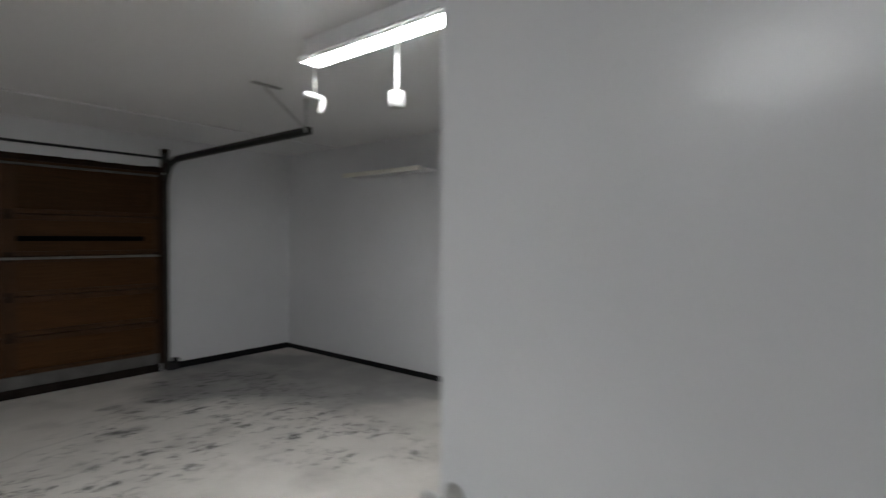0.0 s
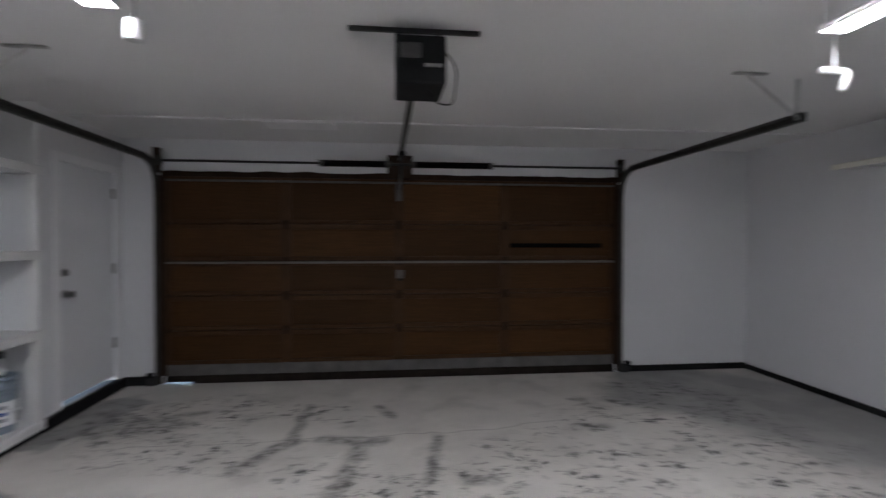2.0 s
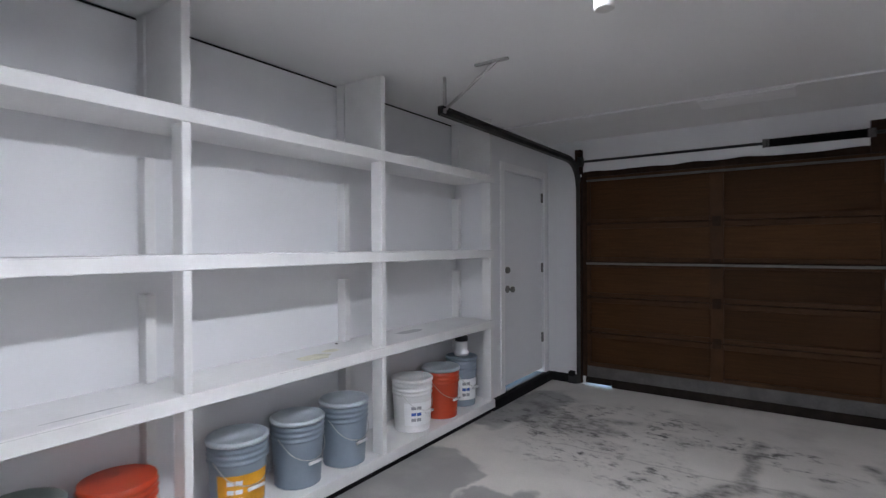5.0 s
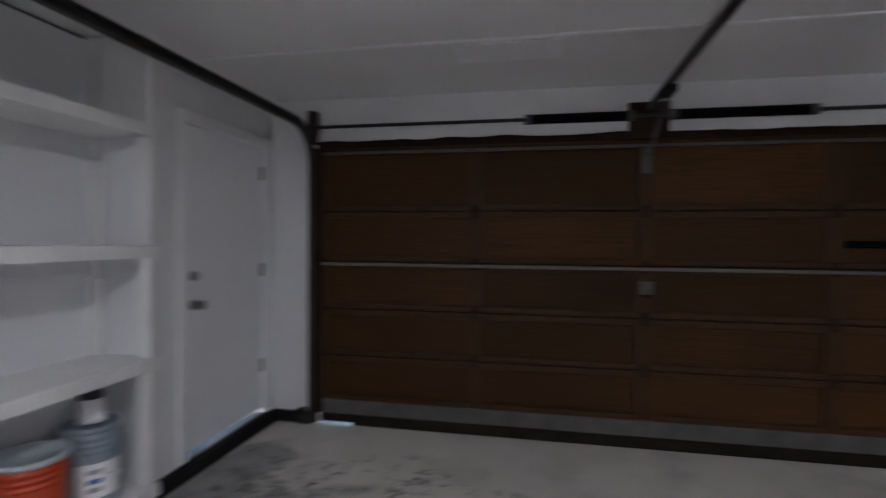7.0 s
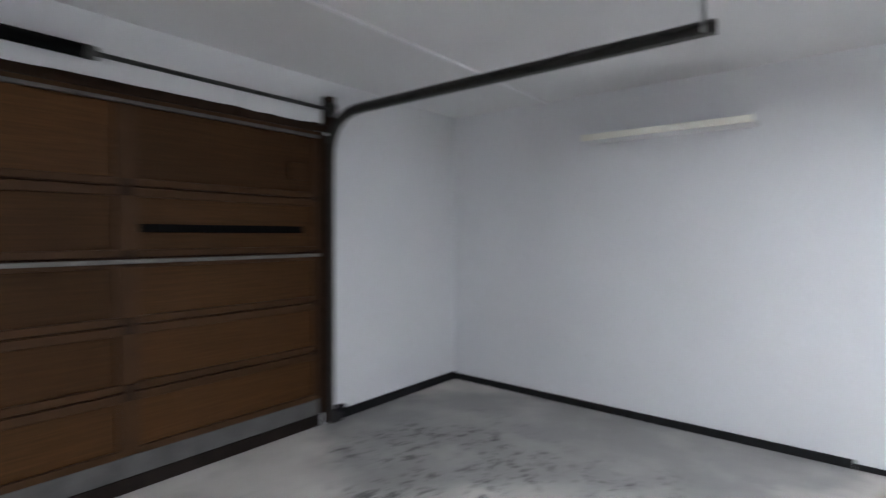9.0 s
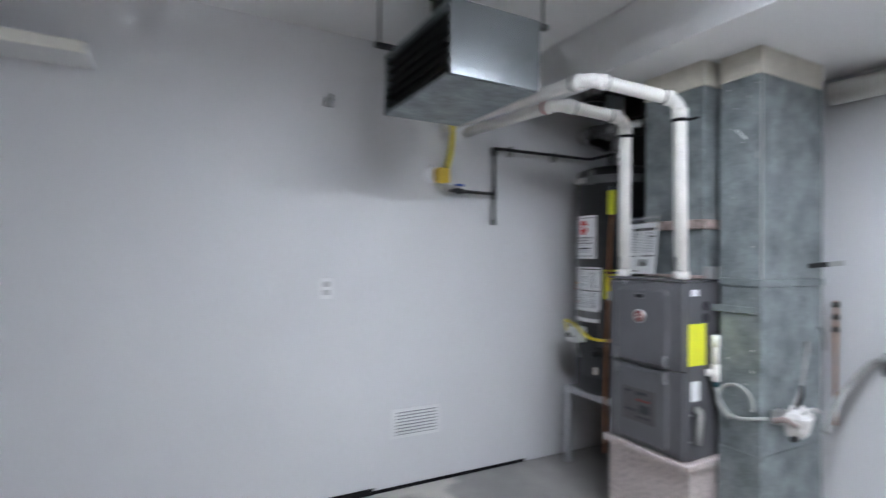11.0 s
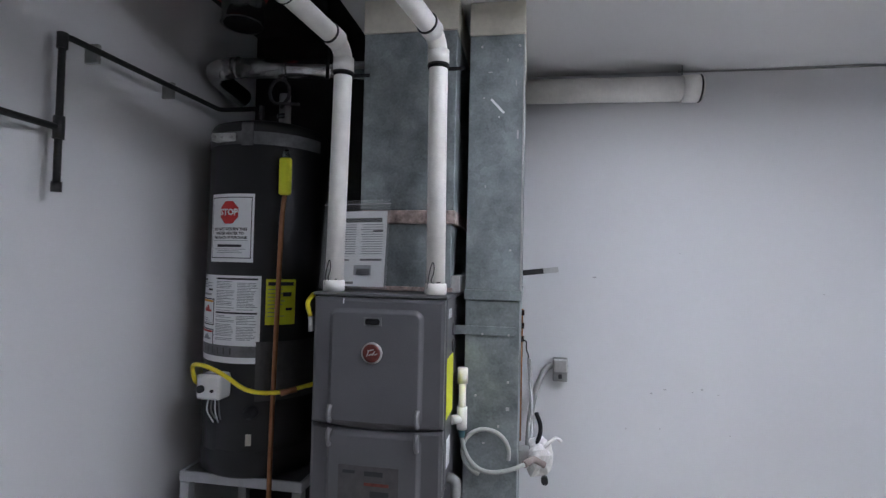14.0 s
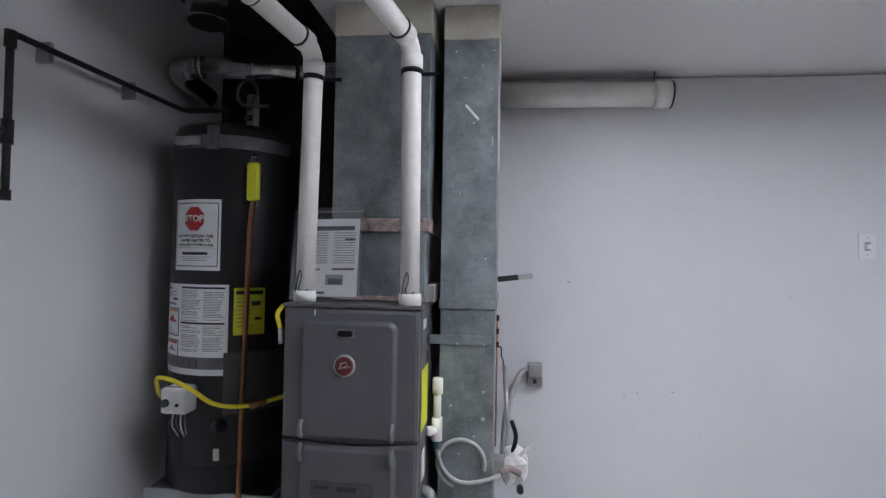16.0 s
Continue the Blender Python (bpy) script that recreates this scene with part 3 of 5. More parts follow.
part("bottom_seal", bm_box(GX0 + 0.27, GY - 0.02, 0.002, GX1 - 0.004, GY + 0.03, 0.084, 0.004), SEAL, gd, "dark rubber bottom seal")
part("bottom_seal", bm_box(GX0 + 0.004, GY - 0.02, 0.022, GX0 + 0.27, GY + 0.03, 0.084, 0.004), SEAL, gd, "dark rubber bottom seal")
part("strut", bm_box(GX0 + 0.02, GY - 0.045, 1.255, GX1 - 0.02, GY - 0.019, 1.278, 0.004), STRUT, gd, "galvanised stiffening strut")
part("top_rail", bm_box(GX0 + 0.02, GY - 0.03, 2.115, GX1 - 0.02, GY - 0.009, 2.135, 0.003), LINER, gd, "thin metal edge along the top section")
part("mail_slot", bm_box(2.03, GY - 0.02, 1.425, 3.09, GY + 0.0115, 1.472, 0.004), SLOT, gd, "long black strip on the door")
lk = part("lock_plate", bm_box(0.755, GY - 0.03, 1.09, 0.845, GY - 0.009, 1.18, 0.004), LINER, gd, "small steel lock plate")
part("lock_handle", bm_box(0.77, GY - 0.05, 1.065, 0.83, GY - 0.031, 1.09, 0.004), BLACK, gd)
part("arm_bracket", bm_box(0.755, GY - 0.04, 1.93, 0.82, GY - 0.009, 2.11, 0.004), LINER, gd, "grey opener bracket")
for z in rows_z[1:5]:
    for x in cols[1:4]:
        part("hinge", bm_box(x - 0.035, GY - 0.018, z - 0.05, x + 0.035, GY - 0.009, z + 0.04, 0.003), WOODBLOCK, gd)
    for x in (GX0 + 0.05, GX1 - 0.05):
        part("roller", bm_lathe([(0.022, 0), (0.022, 0.02)], (x, GY - 0.04, z), "Y", 14), WOODBLOCK, gd)
part("stop_block", bm_box(3.0, GY - 0.014, 1.80, 3.12, GY - 0.002, 1.92, 0.003), WOOD, gd, "small wooden repair block")
bm = bm_box(GX0 - 0.03, YF - 0.012, 2.165, GX1 + 0.03, YF - 0.001, 2.215, 0.002)
own, steps = bmesh.new(), 80
low = [own.verts.new((GX0 + (GX1 - GX0) * i / steps, YF - 0.016, 2.185 + 0.012 * noise.noise((i * 0.31, 0.3, 0)))) for i in range(steps + 1)]
top = [own.verts.new((v.co.x, YF - 0.014, v.co.z + 0.034 + 0.014 * noise.noise((i * 0.23, 4.1, 0)))) for i, v in enumerate(low)]
for i in range(steps):
    own.faces.new((low[i], low[i + 1], top[i + 1], top[i]))
bmesh.ops.solidify(own, geom=own.faces[:], thickness=0.002)
join(bm, own)
bm_box(GX0 - 0.03, YF - 0.012, 0.09, GX0 + 0.02, YF - 0.001, 2.164, 0.002, bm=bm)
bm_box(GX1 - 0.02, YF - 0.012, 0.09, GX1 + 0.03, YF - 0.001, 2.164, 0.002, bm=bm)
structure("door_header", bm, WOODBLOCK, "ragged dark sealing strip above the vehicle door", "trim")

# ---- door tracks, shaft and springs ----
def track(x, z_run, y_end, side, label):
    t = thing("door_track", x, YF - 0.06, 0, label, "door track", "door tracks")
    bm = bmesh.new()
    path = round_path([(0, YF - 0.06, 0.02), (0, YF - 0.06, z_run), (0, y_end, z_run + 0.01)], 0.33, 8)
    prof = [(-0.028, 0.02), (0.028, 0.02), (0.028, -0.02), (0.020, -0.02), (0.020, 0.013), (-0.020, 0.013), (-0.020, -0.02), (-0.028, -0.02)]
    rings = []
    for i, p in enumerate(path):
        d = (path[min(i + 1, len(path) - 1)] - path[max(i - 1, 0)]).normalized()
        nrm = Vector((1, 0, 0)).cross(d)
        rings.append([bm.verts.new(Vector((x, 0, 0)) + p + nrm * a + Vector((side * b, 0, 0))) for a, b in prof])
    for p, q in zip(rings, rings[1:]):
        for i in range(8):
            bm.faces.new((p[i], p[(i + 1) % 8], q[(i + 1) % 8], q[i]))
    bmesh.ops.recalc_face_normals(bm, faces=bm.faces[:])
    part("rail", bm, RAIL, t)
    part("flag_bracket", bm_box(x - 0.03, YF - 0.09, z_run - 0.12, x + 0.03, YF - 0.013, z_run + 0.13, 0.003), WOODBLOCK, t)
    part("jamb_angle", bm_box(x - 0.010 - side * 0.014, YF - 0.055, 0.02, x + 0.010 - side * 0.014, YF - 0.013, z_run - 0.15, 0.003), WOODBLOCK, t)
    part("hanger", bm_tube([(x, y_end + 0.05, z_run), (x, y_end + 0.05, ZC - 0.004)], 0.012, segs=4), STEEL, t)
    part("hanger", bm_tube([(x, y_end + 0.05, z_run + 0.02), (x - side * 0.42, y_end - 0.02, ZC - 0.006)], 0.010, segs=4), STEEL, t)
    part("hanger_angle", bm_box(x - side * 0.5, y_end - 0.04, ZC - 0.012, x - side * 0.28, y_end - 0.01, ZC - 0.001), GREYTUBE, t)
    return t


track(GX1 + 0.035, 2.285, 3.25, 1, "dark steel roller track of the vehicle door")
track(GX0 - 0.045, 2.315, 3.29, -1, "dark steel roller track of the vehicle door beside the shelves")
ts = thing("torsion_spring", 0.8, YF - 0.1, 2.31, "black torsion springs on a shaft above the vehicle door", "spring")
part("shaft", bm_tube([(GX0 - 0.03, YF - 0.1, 2.312), (GX1 + 0.03, YF - 0.1, 2.312)], 0.013), IRON, ts)
for x0, x1 in ((-0.03, 0.66), (0.93, 1.775)):
    part("coil", bm_tube([(x0, YF - 0.1, 2.312), (x1, YF - 0.1, 2.312)], 0.033, ripple=0.012), SLOT, ts)
    for x in (x0, x1):
        part("cone", bm_lathe([(0.038, -0.02), (0.034, 0.03)], (x, YF - 0.1, 2.312), "X", 16), LINER, ts)
for x in (GX0 - 0.01, GX1 + 0.01):
    part("cable_drum", bm_lathe([(0.055, -0.02), (0.048, -0.015), (0.048, 0.015), (0.055, 0.02)], (x, YF - 0.1, 2.312), "X", 18), RAIL, ts)
part("centre_bracket", bm_box(0.665, YF - 0.035, 2.17, 0.93, YF - 0.001, 2.42, 0.004), WOODBLOCK, ts, "dark stained centre block")

for x in (GX0 - 0.12, GX1 + 0.12):
    se = thing("safety_sensor", x, YF - 0.06, 0.0, "small dark door safety sensor on a floor bracket", "sensor", "door safety sensors")
    part("bracket", bm_box(x - 0.05, YF - 0.05, 0.0, x + 0.045, YF - 0.03, 0.10, 0.003), IRON, se)
    part("body", bm_box(x - 0.03, YF - 0.11, 0.09, x + 0.03, YF - 0.051, 0.14, 0.008), BLACK, se)

# ---- opener ----
op = thing("garage_door_opener", 0.81, 2.99, 2.21, "black ceiling-hung vehicle door opener with a drive rail", "door opener")
part("housing", bm_box(0.69, 2.70, 2.25, 0.93, 3.03, 2.48, 0.012), BLACK, op)
part("lens_cover", bm_box(0.71, 2.675, 2.365, 0.81, 2.699, 2.435, 0.008), PLATE, op, "dark light lens")
part("face_panel", bm_box(0.825, 2.68, 2.325, 0.91, 2.699, 2.34, 0.004), GREYTUBE, op)
part("drive_rail", bm_box(0.782, 3.03, 2.365, 0.818, YF - 0.036, 2.40, 0.003), IRON, op)
part("trolley", bm_box(0.765, 5.2, 2.325, 0.835, 5.38, 2.364, 0.004), BLACK, op)
part("door_arm", bm_tube([(0.8, 5.3, 2.325), (0.8, YF - 0.03, 2.06)], 0.013), IRON, op)
part("mounting_angle", bm_box(0.46, 2.80, ZC - 0.022, 1.11, 2.82, ZC - 0.001), IRON, op)
for x in (0.70, 0.90):
    part("hanger_strap", bm_box(x - 0.012, 2.802, 2.479, x + 0.012, 2.818, ZC - 0.022), IRON, op)
part("power_cord", bm_tube([(0.925, 2.74, 2.42), (0.99, 2.74, 2.34), (0.97, 2.76, 2.16), (0.88, 2.78, 2.18), (0.85, 2.80, 2.252)], 0.004, 0.08, 8), BLACK, op)

# ---- lamps ----
def strip_lamp(x, y0, y1, label, heads):
    lamp = thing("ceiling_light", x, (y0 + y1) / 2, ZC, label, "ceiling light", "linear ceiling lights")
    zb = 2.42
    part("housing", bm_box(x - 0.036, y0 + 0.01, zb + 0.0335, x + 0.036, y1 - 0.01, ZC - 0.001, 0.004), TRIM, lamp)
    part("diffuser", bm_box(x - 0.056, y0 + 0.012, zb, x + 0.056, y1 - 0.012, zb + 0.0115), TUBE, lamp, "bright glowing diffuser")
    part("tray", bm_box(x - 0.061, y0, zb + 0.012, x + 0.061, y1, zb + 0.033, 0.006), TRIM, lamp)
    for e in (x - 0.062, x + 0.057):
        part("side_lip", bm_box(e, y0 + 0.012, zb - 0.003, e + 0.005, y1 - 0.012, zb + 0.0115), TRIM, lamp)
    for y in (y0, y1 - 0.012):
        part("end_cap", bm_box(x - 0.062, y, zb - 0.003, x + 0.062, y + 0.0115, zb + 0.0115, 0.002), TRIM, lamp)
    for hx, hy, hz, bent in heads:
        spot = thing("hanging_socket", hx, hy, ZC, "white lamp socket on a short ceiling stem", "lamp socket", "white ceiling sockets")
        part("canopy", bm_lathe([(0.035, -0.014), (0.035, -0.001)], (hx, hy, ZC), "Z", 18), TRIM, spot)
        part("stem", bm_tube([(hx, hy, ZC - 0.014), (hx, hy, hz + 0.05)], 0.006, ripple=0.01), CUP, spot)
        if bent:
            part("arm", bm_tube([(hx - 0.07, hy, hz + 0.05), (hx + 0.05, hy - 0.02, hz + 0.04), (hx + 0.02, hy - 0.02, hz - 0.05)], 0.016, 0.03), CUP, spot)
        else:
            part("cup", bm_lathe([(0.024, 0.05), (0.037, 0.045), (0.037, -0.03), (0.032, -0.034)], (hx, hy, hz), "Z", 22), CUP, spot)
    return lamp


strip_lamp(2.59, 1.12, 2.33, "lit white strip light fixed under the ceiling", [(2.70, 2.42, 2.24, True), (2.72, 1.78, 2.16, False)])
strip_lamp(-0.47, 1.12, 2.44, "lit white strip light fixed under the ceiling near the shelves", [(-0.58, 1.82, 2.25, False), (-0.37, 2.48, 2.345, False)])
sd = thing("smoke_detector", -1.62, 1.12, ZC, "round white smoke detector on the ceiling", "smoke detector")
part("base", bm_lathe([(0.06, -0.012), (0.062, -0.001)], (-1.62, 1.12, ZC), "Z", 24), TRIM, sd)
part("cover", bm_lathe([(0.03, -0.045), (0.05, -0.038), (0.057, -0.0125)], (-1.62, 1.12, ZC), "Z", 24), TRIM, sd)

# ---- built-in shelves ----
XF = -1.97
su = thing("shelving_unit", -2.17, 2.5, 0, "built-in white painted wooden shelves, mostly empty", "shelves")
for z0, z1, nm in ((0.055, 0.115, "shelf"), (0.752, 0.81, "shelf"), (1.362, 1.42, "shelf"), (2.01, 2.066, "shelf")):
    part("shelf", bm_box(XA + 0.003, 0.25, z0, XF - 0.02, 4.515, z1, 0.003), SHELF, su)
    part("nosing", bm_box(XF - 0.019, 0.25, z0 - 0.008, XF, 4.515, z1 + 0.002, 0.003), SHELF, su)
part("kickboard", bm_box(XF - 0.05, 0.25, 0.0, XF - 0.03, 4.50, 0.046), BLACK, su, "black board set back under the bottom shelf")
cuts = ((0.116, 0.743), (0.813, 1.353), (1.423, 2.001), (2.069, ZC - 0.002))
for y in (0.42, 1.80, 3.08, 4.475):
    for k, (z0, z1) in enumerate(cuts):
        part("post", bm_box(XF - 0.095, y - 0.020, z0, XF - 0.006, y + 0.020, z1, 0.003), SHELF, su)
        part("back_post", bm_box(XA + 0.004, y - 0.024, z0, XA + 0.075, y + 0.024, z1 - (0.12 if 0 < k < 3 else 0), 0.003), SHELF, su)
        if k == 3:
            part("divider", bm_box(XA + 0.076, y - 0.016, z0, XF - 0.096, y + 0.016, z1, 0.002), SHELF, su)
part("nail_head", bm_lathe([(0.010, 0), (0.006, 0.006)], (XA + 0.08, 2.97, 0.811), "Z", 10), WOODBLOCK, su)

STAIN = mat("yellowed_stain", (0.68, 0.66, 0.53), 0.55, 0, 0.25, 14, 60, 0.05)


def blotch(name, x, y, z, rx, ry, seed, material, label):
    """A thin uneven patch lying on a shelf."""
    bm = bmesh.new()
    vs = []
    for k in range(22):
        a = 2 * math.pi * k / 22
        q = 1 + 0.45 * noise.noise((2.1 * math.cos(a), 2.1 * math.sin(a), seed))
        vs.append(bm.verts.new((x + rx * q * math.cos(a), y + ry * q * math.sin(a), z)))
    bm.faces.new(vs)
    return part(name, bm, material, su, label)


blotch("stain", -2.11, 2.62, 0.8108, 0.07, 0.11, 3.0, STAIN, "yellowed stain")
blotch("stain", -2.17, 2.80, 0.8110, 0.04, 0.06, 8.0, STAIN, "yellowed stain")
blotch("scrape", -2.20, 3.62, 0.8108, 0.05, 0.14, 5.0, SCUFF, "grey scrape")
blotch("scrape", -2.05, 1.45, 0.8108, 0.008, 0.17, 6.0, SCUFF, "grey scrape")
rngs = random.Random(11)
for z in (0.752, 1.362, 2.01):
    for k in range(7):
        y, n = 0.6 + 3.7 * rngs.random(), 0.08 + 0.35 * rngs.random()
        part("board_joint", bm_box(XF + 0.0002, y, z + 0.052, XF + 0.0008, min(y + n, 4.51), z + 0.0535), SCUFF, su)

# ---- pails on the bottom shelf ----
def pail(x, y, z, r, h, body, lid, label, wrap=None, wire=True):
    p = thing("bucket", x, y, z, label, "bucket", "five gallon pails")
    rb = r * 0.88
    prof = [(rb, 0.0), (rb + 0.002, 0.004)]
    for k in range(9):
        f = k / 8
        prof.append((rb + (r - rb) * f * 0.8, 0.01 + h * 0.66 * f))
    for zz in (0.72, 0.80, 0.88):
        prof += [(r * 0.975, h * (zz - 0.015)), (r * 1.035, h * zz), (r * 0.98, h * (zz + 0.02))]
    prof.append((r, h * 0.95))
    part("body", bm_lathe(prof, (x, y, z), "Z", 36), body, p)
    if lid:
        part("lid", bm_lathe([(r * 1.05, h * 0.951), (r * 1.06, h * 0.995), (r * 1.0, h * 1.02), (r * 0.93, h * 1.015), (r * 0.9, h * 0.985), (0.01, h * 0.985)], (x, y, z), "Z", 36), lid, p)
    if wrap:
        bm = bmesh.new()
        n0, vs = 14, []
        for i in range(n0 + 1):
            a = radians(-75 + 110 * i / n0)
            col = []
            for f in (0.14, 0.58):
                rr = rb + (r - rb) * 0.8 * f / 0.66 + 0.0025
                col.append(bm.verts.new((x + rr * math.cos(a), y + rr * math.sin(a), z + h * f)))
            vs.append(col)
        for p0, p1 in zip(vs, vs[1:]):
            bm.faces.new((p0[0], p1[0], p1[1], p0[1]))
        part("label", bm, wrap, p)
        a0 = radians(-38)
        for k, f in enumerate((0.22, 0.33, 0.45)):
            rr = rb + (r - rb) * 0.8 * f / 0.66 + 0.0045
            for da in (-0.28, 0.0):
                bm = bmesh.new()
                vv = [bm.verts.new((x + rr * math.cos(a0 + da + e), y + rr * math.sin(a0 + da + e), z + h * (f + g))) for e, g in ((0, 0), (0.24, 0), (0.24, 0.06), (0, 0.06))]
                bm.faces.new(vv)
                part("print", bm, PAPER if wrap is not PAPER else (BLUE if k == 1 else GREYINK), p)
    if wire:
        bm = bm_tube([(x + r * 0.15, y - r * 1.03, z + h * 0.76), (x + r * 0.75, y - r * 0.82, z + h * 0.50), (x + r * 1.06, y, z + h * 0.38), (x + r * 0.75, y + r * 0.82, z + h * 0.50), (x + r * 0.15, y + r * 1.03, z + h * 0.76)], 0.0025, 0.08, 6)
        hd = part("handle", bm, STEEL, p, "thin wire bail")
        part("grip", bm_tube([(x + r * 1.06, y - 0.045, z + h * 0.385), (x + r * 1.06, y + 0.045, z + h * 0.385)], 0.009), PAPER, hd)
    return p


BZ = 0.116
pail(-2.19, 1.26, BZ, 0.145, 0.37, PAILDARK, PAILDARK, "grey-green plastic pail with a dusty lid on the bottom shelf", PAPER)
pail(-2.18, 1.60, BZ, 0.148, 0.37, ORANGE, None, "open orange plastic pail with a printed side", PAPER)
part("contents", bm_lathe([(0.136, 0.27), (0.13, 0.285), (0.01, 0.29)], (-2.18, 1.60, BZ), "Z", 28), PAPER, bpy.data.objects["bucket.001"], "crumpled pale filling")
pail(-2.17, 2.16, BZ, 0.147, 0.37, PAILGREY, LIDGREY, "blue-grey plastic pail with an amber label", AMBER)
pail(-2.155, 2.53, BZ, 0.147, 0.37, PAILGREY, LIDGREY, "blue-grey plastic pail with a closed lid")
pail(-2.14, 2.88, BZ, 0.147, 0.385, PAILGREY, LIDGREY, "blue-grey plastic pail with a wire handle")
pail(-2.15, 3.58, BZ, 0.148, 0.37, PAILWHITE, PAILWHITE, "white plastic pail with a blue printed mark", PAPER)
pail(-2.14, 3.93, BZ, 0.147, 0.38, ORANGE, LIDGREY, "orange plastic pail with a grey lid", None)
pail(-2.16, 4.27, BZ, 0.13, 0.40, PAILGREY, PAILGREY, "narrow blue-grey pail beside the shelf end", PAPER)
jar = thing("jar", -2.16, 4.27, BZ + 0.41, "small dark jar with a white base standing on a pail", "jar")
part("body", bm_lathe([(0.06, 0), (0.062, 0.03), (0.05, 0.04), (0.052, 0.10), (0.045, 0.12)], (-2.16, 4.27, BZ + 0.41), "Z", 20), PAPER, jar)
part("lid", bm_lathe([(0.055, 0.121), (0.055, 0.16), (0.04, 0.165)], (-2.16, 4.27, BZ + 0.41), "Z", 20), INK, jar)

# ---- side door ----
# added sheet; its blue-grey puts skylight colour into the gap
structure("threshold", bm_box(XA - 0.16, SY0 + 0.002, 0.0955, XL - 0.013, SY1 - 0.002, 0.1, 0.001), DRIVE, "blue-grey sheet added to turn the light under the side door blue", "threshold")
sdoor = thing("door_3", XL - 0.05, (SY0 + SY1) / 2, SZ0, "closed white flush side door with steel locks", "door")
sdoor["kind"] = "structure"
part("leaf", bm_box(XL - 0.055, SY0 + 0.006, SZ0 + 0.022, XL - 0.012, SY1 - 0.006, SZ1 - 0.006, 0.003), LEAF, sdoor)
for a, b, c, d in ((SY0 - 0.07, SZ0 - 0.02, SY0 - 0.002, SZ1 + 0.07), (SY1 + 0.002, SZ0 - 0.02, SY1 + 0.07, SZ1 + 0.07), (SY0 - 0.002, SZ1 + 0.002, SY1 + 0.002, SZ1 + 0.07)):
    part("casing", bm_box(XL + 0.001, a, b, XL + 0.016, c, d, 0.003), TRIM, sdoor)
for z in (0.48, 1.22, 1.96):
    part("hinge", bm_box(XL - 0.012, SY1 - 0.035, z - 0.05, XL + 0.004, SY1 - 0.005, z + 0.05, 0.002), DARKMETAL, sdoor)
part("deadbolt", bm_lathe([(0.032, -0.012), (0.032, 0.004), (0.022, 0.016)], (XL, 4.895, 1.225), "X", 20), DARKMETAL, sdoor, "dark nickel deadbolt")
part("knob", bm_lathe([(0.034, -0.012), (0.034, 0.002), (0.013, 0.006), (0.013, 0.03), (0.028, 0.04), (0.028, 0.06), (0.015, 0.066)], (XL, 4.895, 1.045), "X", 20), DARKMETAL, sdoor, "dark nickel door knob")
part("sill", bm_box(XL - 0.012, SY0 + 0.002, 0.096, XL + 0.02, SY1 - 0.002, 0.106, 0.003), IRON, sdoor, "dark door sill")

# ---- right wall ----
ws = thing("wall_shelf", XR - 0.07, 3.88, 2.17, "narrow pale wooden ledge high on the white wall", "shelf")
part("board", bm_box(XR - 0.245, 3.29, 2.148, XR - 0.001, 4.43, 2.166, 0.003), SHELF, ws)
part("lip", bm_box(XR - 0.261, 3.29, 2.136, XR - 0.246, 4.43, 2.184, 0.005), CREAM, ws, "cream front edge")

ot = thing("wall_outlet", XR - 0.005, 2.235, 1.16, "white duplex outlet on the white wall", "outlet")
part("plate", bm_box(XR - 0.008, 2.2, 1.105, XR - 0.001, 2.27, 1.22, 0.002), TRIM, ot)
for z in (1.14, 1.185):
    part("receptacle", bm_box(XR - 0.010, 2.217, z - 0.014, XR - 0.0072, 2.253, z + 0.014, 0.001), SCUFF, ot)
hk = thing("wall_hook", XR - 0.02, 2.24, 2.16, "small wall hook on a grey plate", "hook")
part("base", bm_box(XR - 0.01, 2.22, 2.14, XR - 0.001, 2.26, 2.19, 0.002), SCUFF, hk)
part("prong", bm_tube([(XR - 0.01, 2.24, 2.16), (XR - 0.07, 2.24, 2.15), (XR - 0.075, 2.24, 2.19)], 0.006, 0.02), IRON, hk)
vg = thing("wall_vent", XR - 0.01, 1.69, 0.30, "low white louvred vent in the wall", "vent")
part("frame", bm_box(XR - 0.006, 1.535, 0.29, XR - 0.001, 1.845, 0.46, 0.002), TRIM, vg)
# flat sheet, shade between the slats put into its grey
part("opening", bm_box(XR - 0.0075, 1.56, 0.31, XR - 0.0062, 1.82, 0.44), GREYINK, vg, "grey sheet painted as shade behind the slats")
for k in range(7):
    z = 0.317 + k * 0.018
    bm = bm_box(XR - 0.016, 1.558, z, XR - 0.008, 1.822, z + 0.010, 0.001)
    part("slat", bm, TRIM, vg)

# ---- hanging gas unit heater ----
uh = thing("unit_heater", 4.1, 1.85, 2.045, "galvanised gas unit heater hung from the ceiling", "heater")
HX0, HX1, HY0, HY1, HZ0, HZ1 = 3.80, 4.46, 1.655, 2.075, 2.02, 2.31
part("front", bm_box(HX0, HY0, HZ0, HX0 + 0.02, HY1, HZ1, 0.004), BRIGHT, uh, "bright sheet metal face")
part("bottom", bm_box(HX0 + 0.021, HY0, HZ0, HX1, HY1, HZ0 + 0.015, 0.003), ZINC, uh)
part("top", bm_box(HX0 + 0.021, HY0, HZ1 - 0.015, HX1, HY1, HZ1, 0.003), ZINC, uh)
part("back", bm_box(HX1 - 0.02, HY0, HZ0 + 0.016, HX1, HY1, HZ1 - 0.016), ZINC, uh)
